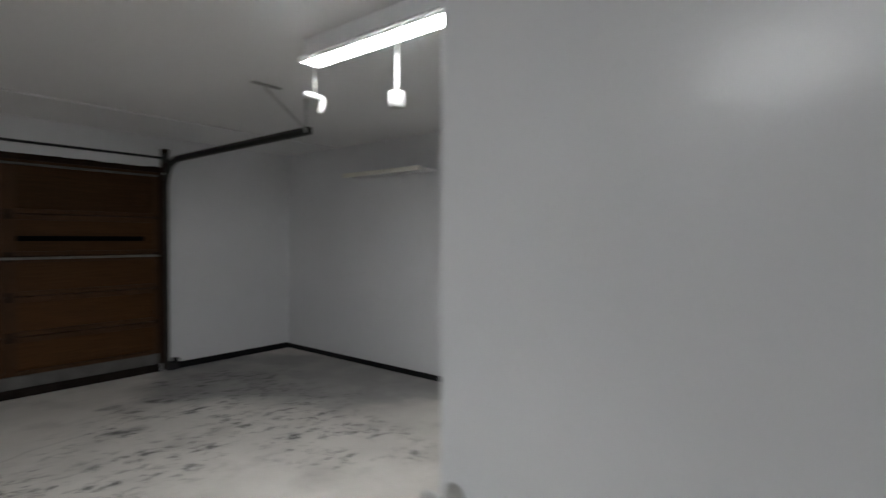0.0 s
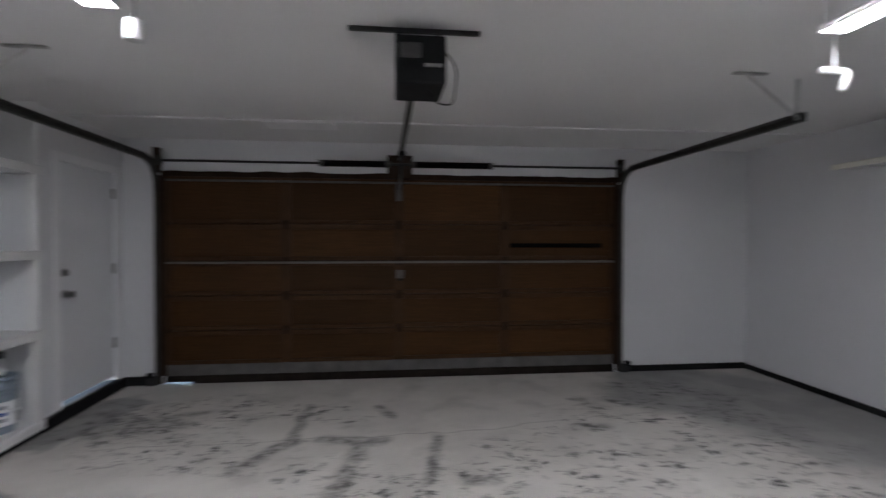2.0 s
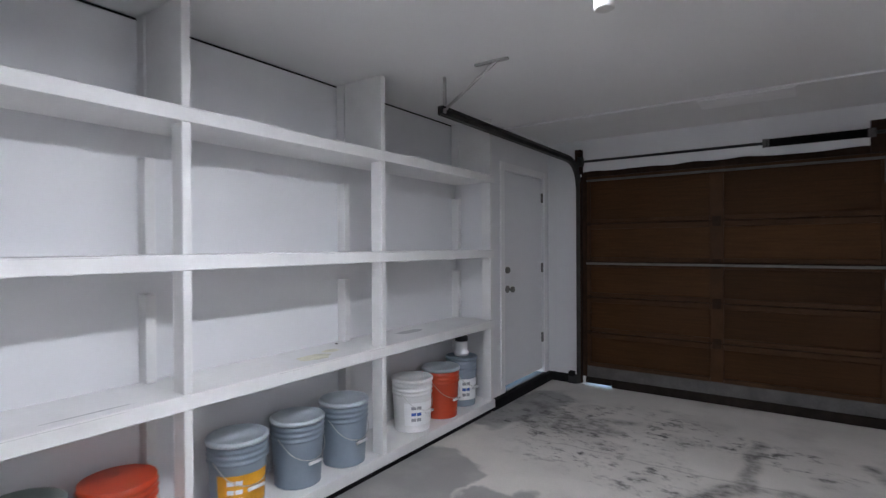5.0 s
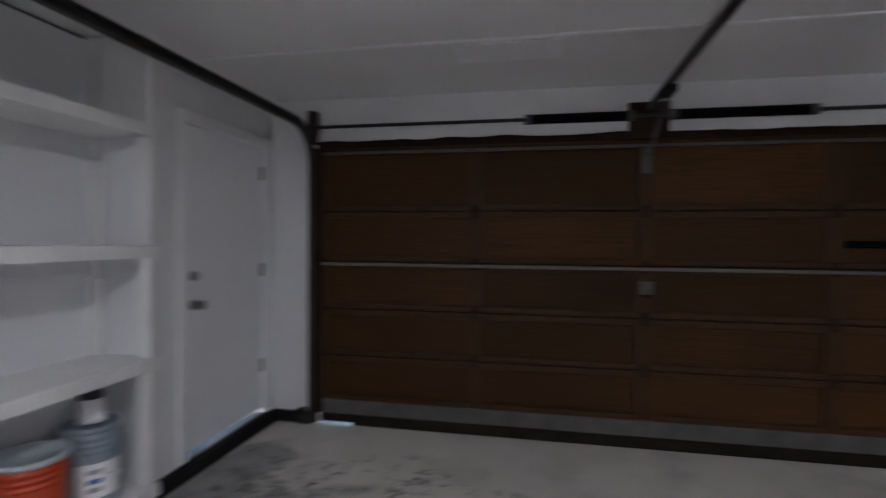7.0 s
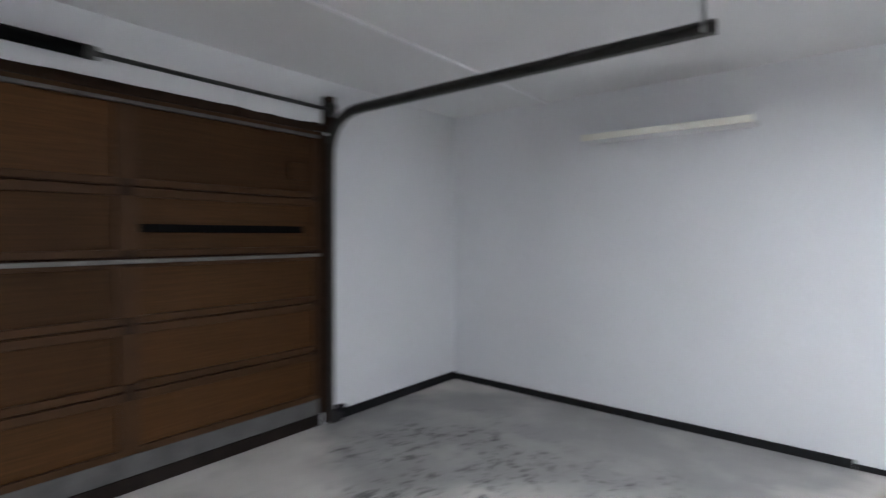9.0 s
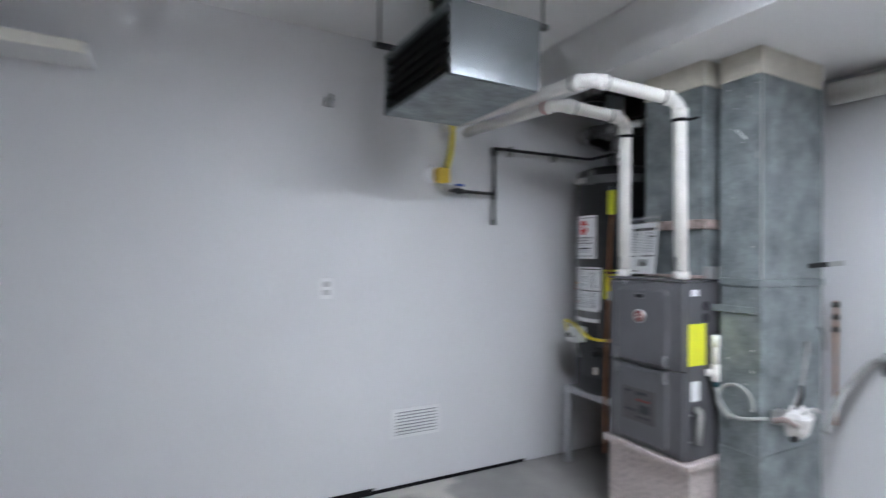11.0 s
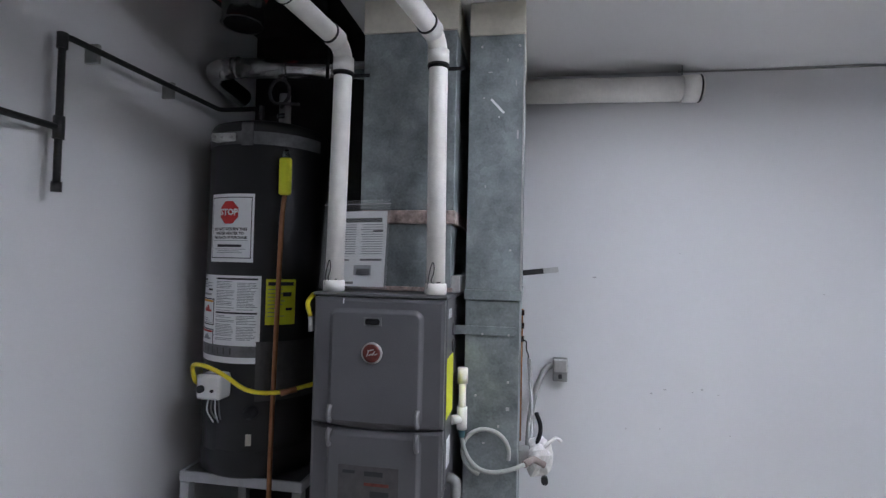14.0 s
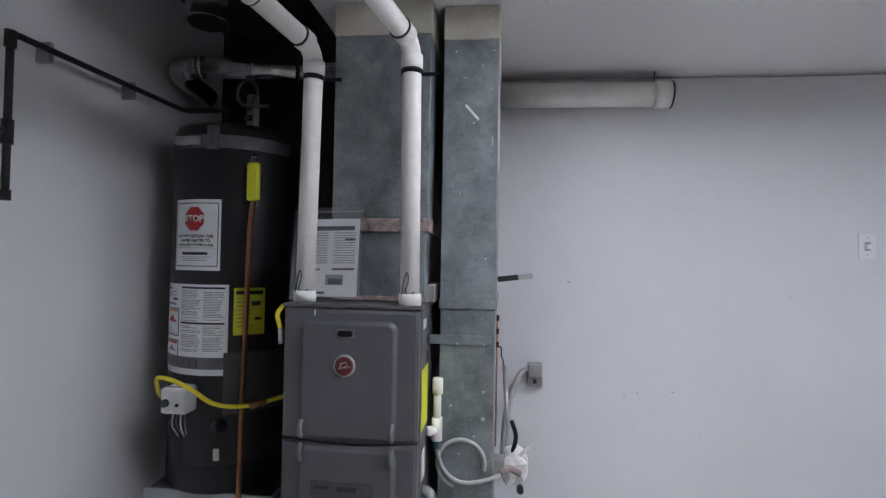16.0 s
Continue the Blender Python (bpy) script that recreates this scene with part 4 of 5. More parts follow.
part("core", bm_box(HX0 + 0.03, HY0 + 0.04, HZ0 + 0.02, HX1 - 0.03, HY1 - 0.04, HZ1 - 0.02), BLACK, uh, "dark heat exchanger")
for k in range(6):
    z = HZ0 + 0.035 + k * 0.041
    bm = bm_box(HX0 + 0.025, HY1 - 0.036, z, HX1 - 0.025, HY1 - 0.004, z + 0.006)
    part("louvre", bm, IRON, uh)
part("fan_guard", bm_lathe([(0.10, 0), (0.10, -0.012), (0.085, -0.014)], (4.12, HY0 + 0.03, 2.168), "Y", 24), IRON, uh)
part("motor", bm_lathe([(0.05, 0.03), (0.05, -0.06), (0.03, -0.07)], (4.12, HY0 + 0.02, 2.168), "Y", 20), IRON, uh)
for x in (HX0 + 0.06, HX1 - 0.08):
    part("angle", bm_box(x - 0.015, HY0 - 0.08, HZ1 + 0.001, x + 0.015, HY1 + 0.08, HZ1 + 0.02), IRON, uh)
    for y in (HY0 - 0.06, HY1 + 0.06):
        part("hanger_rod", bm_tube([(x, y, HZ1 + 0.021), (x, y, ZC - 0.001)], 0.006), IRON, uh)
part("flue_collar", bm_lathe([(0.075, 0), (0.075, ZC - HZ1 - 0.004)], (4.25, 1.85, HZ1 + 0.002), "Z", 24), IRON, uh)

# ---- gas line on the right wall ----
gl = thing("gas_pipe", 4.81, 1.21, 1.55, "black iron gas pipe run along the white wall", "gas pipe")
GXP = XR - 0.055
part("pipe", bm_tube([(GXP, 1.52, 1.735), (GXP, 1.198, 1.735)], 0.0102), IRON, gl)
part("riser", bm_tube([(GXP, 1.198, 1.735), (GXP, 1.198, 2.02), (GXP, 0.40, 2.03), (4.6, 0.40, 2.03)], 0.0102, 0.03), IRON, gl)
part("drip_leg", bm_tube([(GXP, 1.198, 1.735), (GXP, 1.198, 1.56)], 0.0102), IRON, gl)
part("tee", bm_lathe([(0.0155, -0.035), (0.0155, 0.035)], (GXP, 1.198, 1.735), "Z", 16), IRON, gl)
part("elbow", bm_lathe([(0.015, -0.028), (0.015, 0.02)], (GXP, 1.198, 2.005), "Z", 16), IRON, gl)
part("cap", bm_lathe([(0.0145, -0.015), (0.0145, 0.015)], (GXP, 1.198, 1.555), "Z", 16), IRON, gl)
vb = part("valve_body", bm_lathe([(0.015, -0.03), (0.019, -0.01), (0.019, 0.01), (0.015, 0.03)], (GXP, 1.45, 1.735), "Y", 16), IRON, gl)
part("valve_lever", bm_box(GXP - 0.012, 1.42, 1.765, GXP + 0.012, 1.475, 1.778, 0.003), BLUE, vb, "blue valve lever")
for y in (1.06, 0.70):
    part("pipe_clip", bm_box(GXP + 0.004, y - 0.008, 1.985, XR - 0.001, y + 0.008, 2.05, 0.003), GREYTUBE, gl)
gc = thing("gas_connector", 4.82, 1.54, 1.735, "yellow coated flexible gas connector with a valve box", "gas connector")
part("valve_box", bm_box(XR - 0.085, 1.52, 1.775, XR - 0.02, 1.61, 1.865, 0.015), GOLD, gc, "golden yellow valve box")
part("hose", bm_tube([(GXP, 1.53, 1.866), (GXP, 1.50, 2.0), (4.70, 1.56, 2.16), (4.50, 1.64, 2.16), (4.44, 1.665, 2.16)], 0.013, 0.06, ripple=0.008), YELLOW, gc)
part("elbow", bm_lathe([(0.018, -0.02), (0.018, 0.03)], (GXP, 1.535, 1.752), "Y", 14), STEEL, gc)
part("rose", bm_lathe([(0.055, 0), (0.04, -0.02)], (XR - 0.001, 1.60, 1.83), "X", 20), PAPER, gc, "white pipe escutcheon")

# ---- furnace ----
FX0, FX1, FY0, FY1, FZ0, FZ1, FM = 3.655, 4.09, 0.22, 0.955, 0.435, 1.25, 0.835
ft = thing("furnace_platform", 3.87, 0.5, 0, "raised plinth clad in pale speckled board under the furnace", "platform")
part("core", bm_box(FX0 - 0.01, 0.06, 0, FX1 + 0.02, 0.92, 0.40), BOARD, ft)
part("top_board", bm_box(FX0 - 0.03, 0.05, 0.401, FX1 + 0.03, 0.965, 0.432, 0.004), BOARD, ft)
fu = thing("furnace", 3.87, 0.6, FZ0, "dark grey upright gas furnace with two door panels", "furnace")
part("cabinet", bm_box(FX0, FY0, FZ0, FX1, FY1 - 0.03, FZ1 - 0.012, 0.004), FURN, fu)
part("top_plate", bm_box(FX0 - 0.003, FY0, FZ1 - 0.011, FX1 + 0.003, FY1 - 0.004, FZ1, 0.003), FURN, fu)


def pressed_panel(x0, x1, z0, z1, bow_low, bow_high, inset, name):
    """A pressed sheet door with a raised field; its meeting edge is bowed."""
    own = bmesh.new()
    n = 24
    for yy, k in ((FY1 - 0.028, 0), (FY1 - 0.006, 1), (FY1, 2)):
        m = 0.010 if k == 2 else 0.0
        ring = []
        for i in range(n + 1):
            s = i / n
            ring.append(own.verts.new((x0 + m + (x1 - x0 - 2 * m) * s, yy, z0 + m - bow_low * math.sin(math.pi * s))))
        for i in range(n + 1):
            s = 1 - i / n
            ring.append(own.verts.new((x0 + m + (x1 - x0 - 2 * m) * s, yy, z1 - m - bow_high * math.sin(math.pi * s))))
        if k:
            c = len(ring)
            for i in range(c):
                own.faces.new((prev[i], prev[(i + 1) % c], ring[(i + 1) % c], ring[i]))
        prev = ring
    own.faces.new(prev)
    bmesh.ops.recalc_face_normals(own, faces=own.faces[:])
    pn = part(name, own, FURN, fu)
    a0, a1, b0, b1 = inset
    own, prev = bmesh.new(), None
    for m, yy in ((-0.012, FY1 + 0.0004), (-0.006, FY1 + 0.003), (-0.002, FY1 + 0.009), (0.003, FY1 + 0.012)):
        ring, r = [], 0.020 - m
        for cx, cz, q in ((a1 - 0.02, b1 - 0.02, 0), (a0 + 0.02, b1 - 0.02, 1), (a0 + 0.02, b0 + 0.02, 2), (a1 - 0.02, b0 + 0.02, 3)):
            for k in range(7):
                t = radians(90 * q + 15 * k)
                ring.append(own.verts.new((cx + r * math.cos(t), yy, cz + r * math.sin(t))))
        if prev:
            for i in range(len(ring)):
                own.faces.new((prev[i], ring[i], ring[(i + 1) % len(ring)], prev[(i + 1) % len(ring)])).smooth = True
        prev = ring
    own.faces.new(prev)
    bmesh.ops.recalc_face_normals(own, faces=own.faces[:])
    part("raised_field", own, FURN, pn)
    return pn


up = pressed_panel(FX0 + 0.004, FX1 - 0.004, FM + 0.003, FZ1 - 0.016, 0.014, 0.0, (3.735, 4.02, FM + 0.012, 1.19), "upper_door")
lo = pressed_panel(FX0 + 0.004, FX1 - 0.004, FZ0 + 0.004, FM - 0.003, 0.0, 0.014, (3.735, 4.02, FZ0 + 0.03, FM - 0.03), "lower_door")
part("slot_rim", bm_box(3.856, FY1 + 0.0122, 1.150, 3.914, FY1 + 0.0145, 1.176, 0.0015), LATCH, up)
# no hollow here: black colour stands for shade in the recess
part("finger_slot", bm_box(3.862, FY1 + 0.0125, 1.154, 3.908, FY1 + 0.0165, 1.172, 0.006), BLACK, up, "black inset painted as the shaded finger slot")
bd = part("badge_rim", bm_lathe([(0.034, 0), (0.034, 0.004), (0.029, 0.006)], (3.885, FY1 + 0.0125, 1.065), "Y", 32), STEEL, up, "chrome badge rim")
part("badge", bm_lathe([(0.0285, 0), (0.0285, 0.007), (0.02, 0.008)], (3.885, FY1 + 0.0125, 1.065), "Y", 32), BADGE, up, "dull red badge")
for dx, dz, w, lean in ((0.011, 0.000, 0.020, 68), (0.0, -0.003, 0.018, 22), (-0.008, 0.001, 0.016, 64), (-0.015, -0.002, 0.010, 24), (0.002, 0.010, 0.022, 14)):
    bm = bm_box(-w / 2, 0, -0.0016, w / 2, 0.0006, 0.0016)
    bm.transform(Matrix.Translation((3.885 + dx, FY1 + 0.0208, 1.065 + dz)) @ Matrix.Rotation(radians(lean), 4, "Y"))
    part("badge_bar", bm, STEEL, up)
for x in (3.735, 4.018):
    for z, s in ((FM + 0.035, 1), (FM - 0.038, -1)):
        part("latch", bm_tube([(x, FY1 + 0.012, z - 0.024 * s), (x, FY1 + 0.024, z - 0.016 * s), (x, FY1 + 0.026, z + 0.006 * s), (x, FY1 + 0.014, z + 0.026 * s)], 0.0078, 0.014, 10), LATCH, up if s > 0 else lo)
sp = part("instruction_plate", bm_box(3.79, FY1 + 0.0125, 0.555, 3.985, FY1 + 0.0145, 0.715, 0.0008), PLATE, lo, "black instruction plate")
for i, (a, b, c, d) in enumerate(((3.93, 0.69, 3.97, 0.70), (3.84, 0.685, 3.90, 0.70), (3.82, 0.655, 3.90, 0.665), (3.90, 0.60, 3.97, 0.61), (3.82, 0.60, 3.88, 0.64), (3.82, 0.575, 3.90, 0.583))):
    part("print", bm_box(a, FY1 + 0.0147, b, c, FY1 + 0.0153, d), INK if i != 2 else BADGE, sp)
part("paint_drip", bm_box(3.985, FY1 - 0.004, 1.215, 3.989, FY1 + 0.001, 1.232, 0.0008), PAPER, fu, "white paint drip")
sx = FX0 - 0.0005
part("energy_label", bm_box(sx - 0.002, 0.80, 0.86, sx, 0.92, 1.05, 0.0005), LIME, fu, "bright yellow energy label")
part("rating_label", bm_box(sx - 0.002, 0.84, 0.70, sx, 0.90, 0.79, 0.0005), PAPER, fu)
part("rating_label", bm_box(sx - 0.002, 0.85, 1.175, sx, 0.905, 1.205, 0.0005), PAPER, fu)
for z in (1.13, 1.075):
    part("knockout", bm_lathe([(0.022, 0), (0.022, -0.004)], (sx, 0.80, z), "X", 20), INK, fu)
for y, z in ((0.90, 0.64), (0.90, 0.52)):
    part("screw", bm_lathe([(0.006, 0), (0.006, -0.003)], (sx, y, z), "X", 10), STEEL, fu)
part("side_wire", bm_tube([(4.10, 0.93, 1.24), (4.115, 0.95, 1.215), (4.105, 0.94, 1.17)], 0.0075, 0.03), YELLOW, fu, "yellow gas tail")
part("tail_nut", bm_tube([(4.1045, 0.939, 1.168), (4.103, 0.937, 1.12)], 0.009, 0, 6), STEEL, fu)
part("drain_elbow", bm_tube([(FX0, 0.86, 0.66), (FX0 - 0.03, 0.87, 0.655), (FX0 - 0.035, 0.90, 0.52)], 0.017, 0.04), GREYTUBE, fu, "grey corrugated conduit")

# supply plenum and the coil case under it
pl = thing("supply_plenum", 3.82, 0.5, 1.252, "galvanised supply plenum rising to the soffit", "air duct")
part("coil_case", bm_box(3.668, 0.28, 1.252, 3.975, 0.80, 1.484, 0.003), ZINC, pl)
part("flange", bm_box(3.655, 0.27, 1.485, 3.985, 0.812, 1.530, 0.003), TAPE, pl, "torn foil tape round the joint")
part("lower_tape", bm_box(3.66, 0.275, 1.253, 3.98, 0.808, 1.268, 0.002), TAPE, pl)
part("trunk", bm_box(3.66, 0.27, 1.531, 3.99, 0.81, 2.15, 0.003), ZINC, pl)
part("mud_collar", bm_box(3.657, 0.268, 2.151, 3.993, 0.813, ZS - 0.001, 0.004), MUD, pl, "cream joint compound collar")
part("cone_side", bm_box(3.635, 0.62, 1.252, 3.667, 0.80, 1.31, 0.004), STEEL, pl)

# return duct
rd = thing("return_duct", 3.52, 0.5, 0, "tall galvanised return air duct with strap seams", "air duct")
RX0, RX1, RY0, RY1 = 3.433, 3.622, 0.26, 0.750
part("lower_trunk", bm_box(RX0, RY0, 0.0, RX1, RY1, 0.50, 0.002), ZINC, rd)
part("mid_trunk", bm_box(RX0 + 0.002, RY0, 0.501, RX1 - 0.002, RY1 - 0.003, 1.226, 0.002), ZINC, rd)
part("drive_cleat", bm_box(RX0 - 0.004, RY0 - 0.004, 1.227, RX1 + 0.004, RY1 + 0.004, 1.261, 0.003), ZINC, rd)
part("upper_trunk", bm_box(RX0, RY0, 1.262, RX1, RY1, 2.15, 0.002), ZINC, rd)
part("mud_collar", bm_box(RX0 - 0.002, RY0, 2.151, RX1 + 0.002, RY1 + 0.003, ZS - 0.001, 0.004), MUD, rd, "cream joint compound collar")
part("strap", bm_box(RX0 + 0.012, RY1 - 0.002, 1.107, FX0 + 0.002, RY1 + 0.004, 1.138, 0.002), ZINC, rd, "sheet metal strap to the furnace")
part("corner_bead", bm_box(RX0 - 0.003, RY1 - 0.004, 1.263, RX0 + 0.003, RY1 + 0.002, 2.148, 0.001), STEEL, rd)
part("speck", bm_box(3.515, RY1 + 0.0003, 1.86, 3.519, RY1 + 0.0012, 1.865), PAPER, rd)
bm = bm_box(-0.004, 0, -0.034, 0.004, 0.0008, 0.034)
bm.transform(Matrix.Translation((3.523, RY1 + 0.0006, 1.90)) @ Matrix.Rotation(radians(42), 4, "Y"))
part("smear", bm, PAPER, rd, "pale smear of compound")
for x, z, w, h in ((3.55, 2.02, 0.012, 0.004), (3.49, 2.06, 0.004, 0.012), (3.46, 1.98, 0.003, 0.02), (3.57, 1.93, 0.006, 0.005), (3.452, 1.80, 0.006, 0.03), (3.56, 1.62, 0.004, 0.008), (3.47, 0.86, 0.012, 0.012), (3.55, 0.74, 0.008, 0.006)):
    part("speck", bm_box(x - w / 2, RY1 + 0.0003, z - h / 2, x + w / 2, RY1 + 0.0010, z + h / 2), SCUFF, rd)
for x, z in ((3.45, 2.11), (3.58, 2.11), (3.47, 1.40), (3.47, 0.95), (3.58, 0.90), (3.50, 0.80), (3.47, 1.11), (3.56, 1.11)):
    part("screw", bm_lathe([(0.004, -0.001), (0.004, 0.005)], (x, RY1, z), "Y", 8), STEEL, rd)
wb = thing("strap_bracket", 3.3, 0.40, 1.315, "short galvanised strap sticking out beside the duct", "bracket")
for nm, x0, x1, yy, m_ in (("strap", 3.30, 3.428, 0.385, IRON), ("foil", 3.285, 3.345, 0.3895, STEEL)):
    bm = bm_box(x0 - 3.428, yy, -0.011, x1 - 3.428, yy + 0.0035, 0.011, 0.001)
    bm.transform(Matrix.Translation((3.431, 0, 1.318)) @ Matrix.Rotation(radians(7), 4, "Y"))
    part(nm, bm, m_, wb)

# ---- white plastic vent pipes ----
def vent_pipe(name, pts, label):
    p = thing(name, *pts[0], label, "vent pipe", "white vent pipes")
    v = [Vector(q) for q in pts]
    part("pipe", bm_tube(pts, 0.0302, 0.07, 20), PVC, p)
    for i, (a, b) in enumerate(zip(v, v[1:])):
        d = (b - a).normalized()
        for e, s in ((a, 1), (b, -1)):
            if (e - v[0]).length < 1e-6 or (e - v[-1]).length < 1e-6:
                continue
            c = e + d * s * 0.085
            part("socket", bm_tube([e + d * s * 0.04, c], 0.0345, 0, 20), PVC, p)
            part("marker_ring", bm_tube([c, c + d * s * 0.005], 0.0352, 0, 20), IRON, p, "dark cement ring")
    part("base_coupling", bm_lathe([(0.0355, 0), (0.0355, 0.032), (0.033, 0.036)], pts[0], "Z", 24), PVC, p)
    part("scribble", bm_tube([v[0] + Vector((0.022, 0.026, 0.02)), v[0] + Vector((0.016, 0.029, 0.07)), v[0] + Vector((0.004, 0.0325, 0.11)), v[0] + Vector((-0.002, 0.0325, 0.075)), v[0] + Vector((0.014, 0.030, 0.035)), v[0] + Vector((-0.020, 0.027, 0.04))], 0.0018, 0.02, 6), INK, p)
    tie = v[1] - Vector((0, 0, 0.10))
    part("zip_tie", bm_tube([tie, tie + Vector((0, 0, 0.012))], 0.0325, 0, 20), BLACK, p, "black tie band")
    part("tie_tail", bm_box(tie.x - 0.085, tie.y - 0.02, tie.z + 0.001, tie.x - 0.03, tie.y - 0.014, tie.z + 0.012, 0.001), BLACK, p)
    return p


vent_pipe("vent_pipe", [(4.045, 0.895, FZ1 + 0.001), (4.02, 0.925, 2.06), (4.10, 1.30, 2.10), (XR - 0.002, 1.37, 2.11)], "white plastic vent pipe from furnace to wall, running behind the heater")
vent_pipe("vent_pipe", [(3.697, 0.915, FZ1 + 0.001), (3.703, 0.925, 2.07), (3.82, 1.37, 2.13), (XR - 0.002, 1.53, 2.12)], "white plastic vent pipe from furnace, bent towards the wall")
part("primer", bm_tube([(4.18, 1.308, 2.101), (4.187, 1.309, 2.101)], 0.0356, 0, 20), RED, bpy.data.objects["vent_pipe"])
hp = thing("capped_pipe", 3.0, 0.09, 2.19, "large white capped pipe along the back wall", "vent pipe")
part("pipe", bm_tube([(RX0 + 0.05, 0.075, 2.175), (2.72, 0.075, 2.165)], 0.056, 0, 24), PVC, hp)
part("coupling", bm_tube([(2.74, 0.075, 2.165), (2.67, 0.075, 2.164)], 0.061, 0, 24), PVC, hp)
part("end_ring", bm_tube([(2.669, 0.075, 2.164), (2.662, 0.075, 2.164)], 0.062, 0, 24), IRON, hp)
part("end_plug", bm_tube([(2.6615, 0.075, 2.164), (2.652, 0.075, 2.164)], 0.054, 0, 24), PVC, hp)
part("hanger", bm_tube([(2.74, 0.085, 2.226), (2.74, 0.085, ZS - 0.001)], 0.003, segs=6), PAILDARK, hp)
part("wire", bm_tube([(2.74, 0.02, ZS - 0.008), (2.2, 0.012, ZS - 0.012), (1.3, 0.012, ZS - 0.010), (0.2, 0.012, ZS - 0.012)], 0.004, segs=6), GREYTUBE, hp, "thin cable along the ceiling edge")

# ---- condensate trap, hose and wrapped valve ----
ct = thing("condensate_trap", 3.63, 0.78, 0.84, "white and yellowed plastic condensate trap", "drain trap")
part("riser", bm_lathe([(0.013, 0), (0.013, 0.17)], (3.622, 0.775, 0.815), "Z", 18), PVC, ct)
part("top_coupling", bm_lathe([(0.018, 0), (0.018, 0.05), (0.015, 0.052)], (3.622, 0.775, 0.945), "Z", 18), PVC, ct)
part("tee", bm_lathe([(0.018, 0), (0.018, 0.075)], (3.622, 0.775, 0.79), "Z", 18), PVC, ct)
part("branch", bm_tube([(3.622, 0.775, 0.825), (FX0 - 0.001, 0.80, 0.825)], 0.016), PVC, ct)
ho = thing("drain_hose", 3.54, 0.77, 0.60, "pale clear drain hose coiled against the duct", "hose")
part("hose", bm_tube([(3.622, 0.775, 0.77), (3.616, 0.771, 0.73), (3.60, 0.768, 0.69), (3.565, 0.766, 0.656), (3.52, 0.765, 0.647), (3.46, 0.765, 0.660), (3.41, 0.74, 0.675)], 0.0075, 0.05, 10), BEIGETUBE, ho)
pts = [(3.541 + 0.080 * math.cos(a), 0.7585, 0.712 + 0.078 * math.sin(a)) for a in (radians(-75 + 15 * k) for k in range(19))]
part("loop", bm_tube(pts, 0.0070, 0.0, 10), BEIGETUBE, ho)
part("coupler", bm_lathe([(0.012, -0.025), (0.012, 0.0)], (3.622, 0.775, 0.789), "Z", 14), TEAL, ho)
wv = thing("wrapped_valve", 3.37, 0.60, 0.60, "valve bundle wrapped in white cloth beside the duct", "valve")
bm = bmesh.new()
bmesh.ops.create_icosphere(bm, subdivisions=3, radius=0.05)
for v in bm.verts:
    v.co *= 1 + 0.45 * noise.noise(v.co * 28)
    v.co.z *= 1.35
bm.transform(Matrix.Translation((3.365, 0.60, 0.655)))
part("wrapping", bm, CLOTH, wv)
part("clamp", bm_box(3.395, 0.62, 0.64, 3.4305, 0.68, 0.70, 0.003), STEEL, wv)
part("cord", bm_tube([(3.41, 0.70, 0.66), (3.38, 0.66, 0.67), (3.34, 0.65, 0.645)], 0.012, 0.02), CORD, wv, "reddish binding cord")
part("bolt", bm_lathe([(0.012, 0), (0.012, 0.03)], (3.34, 0.655, 0.60), "Y", 10), IRON, wv)
part("tail", bm_tube([(3.36, 0.63, 0.68), (3.30, 0.60, 0.73), (3.28, 0.60, 0.715)], 0.006, 0.02), CLOTH, wv)
part("black_cable", bm_tube([(3.40, 0.64, 0.66), (3.38, 0.55, 0.75), (3.40, 0.45, 0.98)], 0.008, 0.06), GREYTUBE, wv)
part("black_cable", bm_tube([(3.38, 0.62, 0.66), (3.35, 0.60, 0.76), (3.37, 0.56, 0.80)], 0.008, 0.05), BLACK, wv)
jb = thing("junction_box", 3.235, 0.03, 0.86, "grey metal electrical box on the back wall", "junction box")
part("box", bm_box(3.22, 0.002, 0.808, 3.288, 0.045, 0.915, 0.005), GREYTUBE, jb)
part("cover", bm_box(3.223, 0.0455, 0.853, 3.285, 0.056, 0.913, 0.004), STEEL, jb)
part("switch", bm_box(3.246, 0.0455, 0.823, 3.263, 0.054, 0.843, 0.003), INK, jb)
part("conduit", bm_tube([(3.29, 0.035, 0.885), (3.325, 0.05, 0.865), (3.37, 0.12, 0.78), (3.39, 0.22, 0.70), (3.40, 0.30, 0.55)], 0.014, 0.06, ripple=0.010), GREYTUBE, jb, "corrugated flexible conduit")
pr = thing("pipe_stub", 3.34, 0.12, 0.95, "thin copper tube with a wire key by the duct", "pipe")
part("tube", bm_tube([(3.437, 0.13, 0.55), (3.437, 0.13, 1.15)], 0.008), COPPER, pr)
for z in (1.0, 1.06, 1.12):
    part("fitting", bm_lathe([(0.013, 0), (0.013, 0.025)], (3.437, 0.13, z), "Z", 12), WOODBLOCK, pr)
part("wire_key", bm_tube([(3.431, 0.30, 1.03), (3.412, 0.30, 1.03), (3.412, 0.30, 0.99), (3.402, 0.30, 0.97), (3.405, 0.30, 0.93)], 0.003, 0.01, 6), IRON, pr)
lw = thing("light_switch", 1.74, 0.006, 1.46, "white toggle switch plate with worn edges", "light switch")
part("plate", bm_box(1.764, 0.001, 1.428, 1.836, 0.007, 1.546, 0.002), TRIM, lw)
part("toggle", bm_box(1.792, 0.0072, 1.474, 1.808, 0.022, 1.496, 0.002), PAPER, lw)
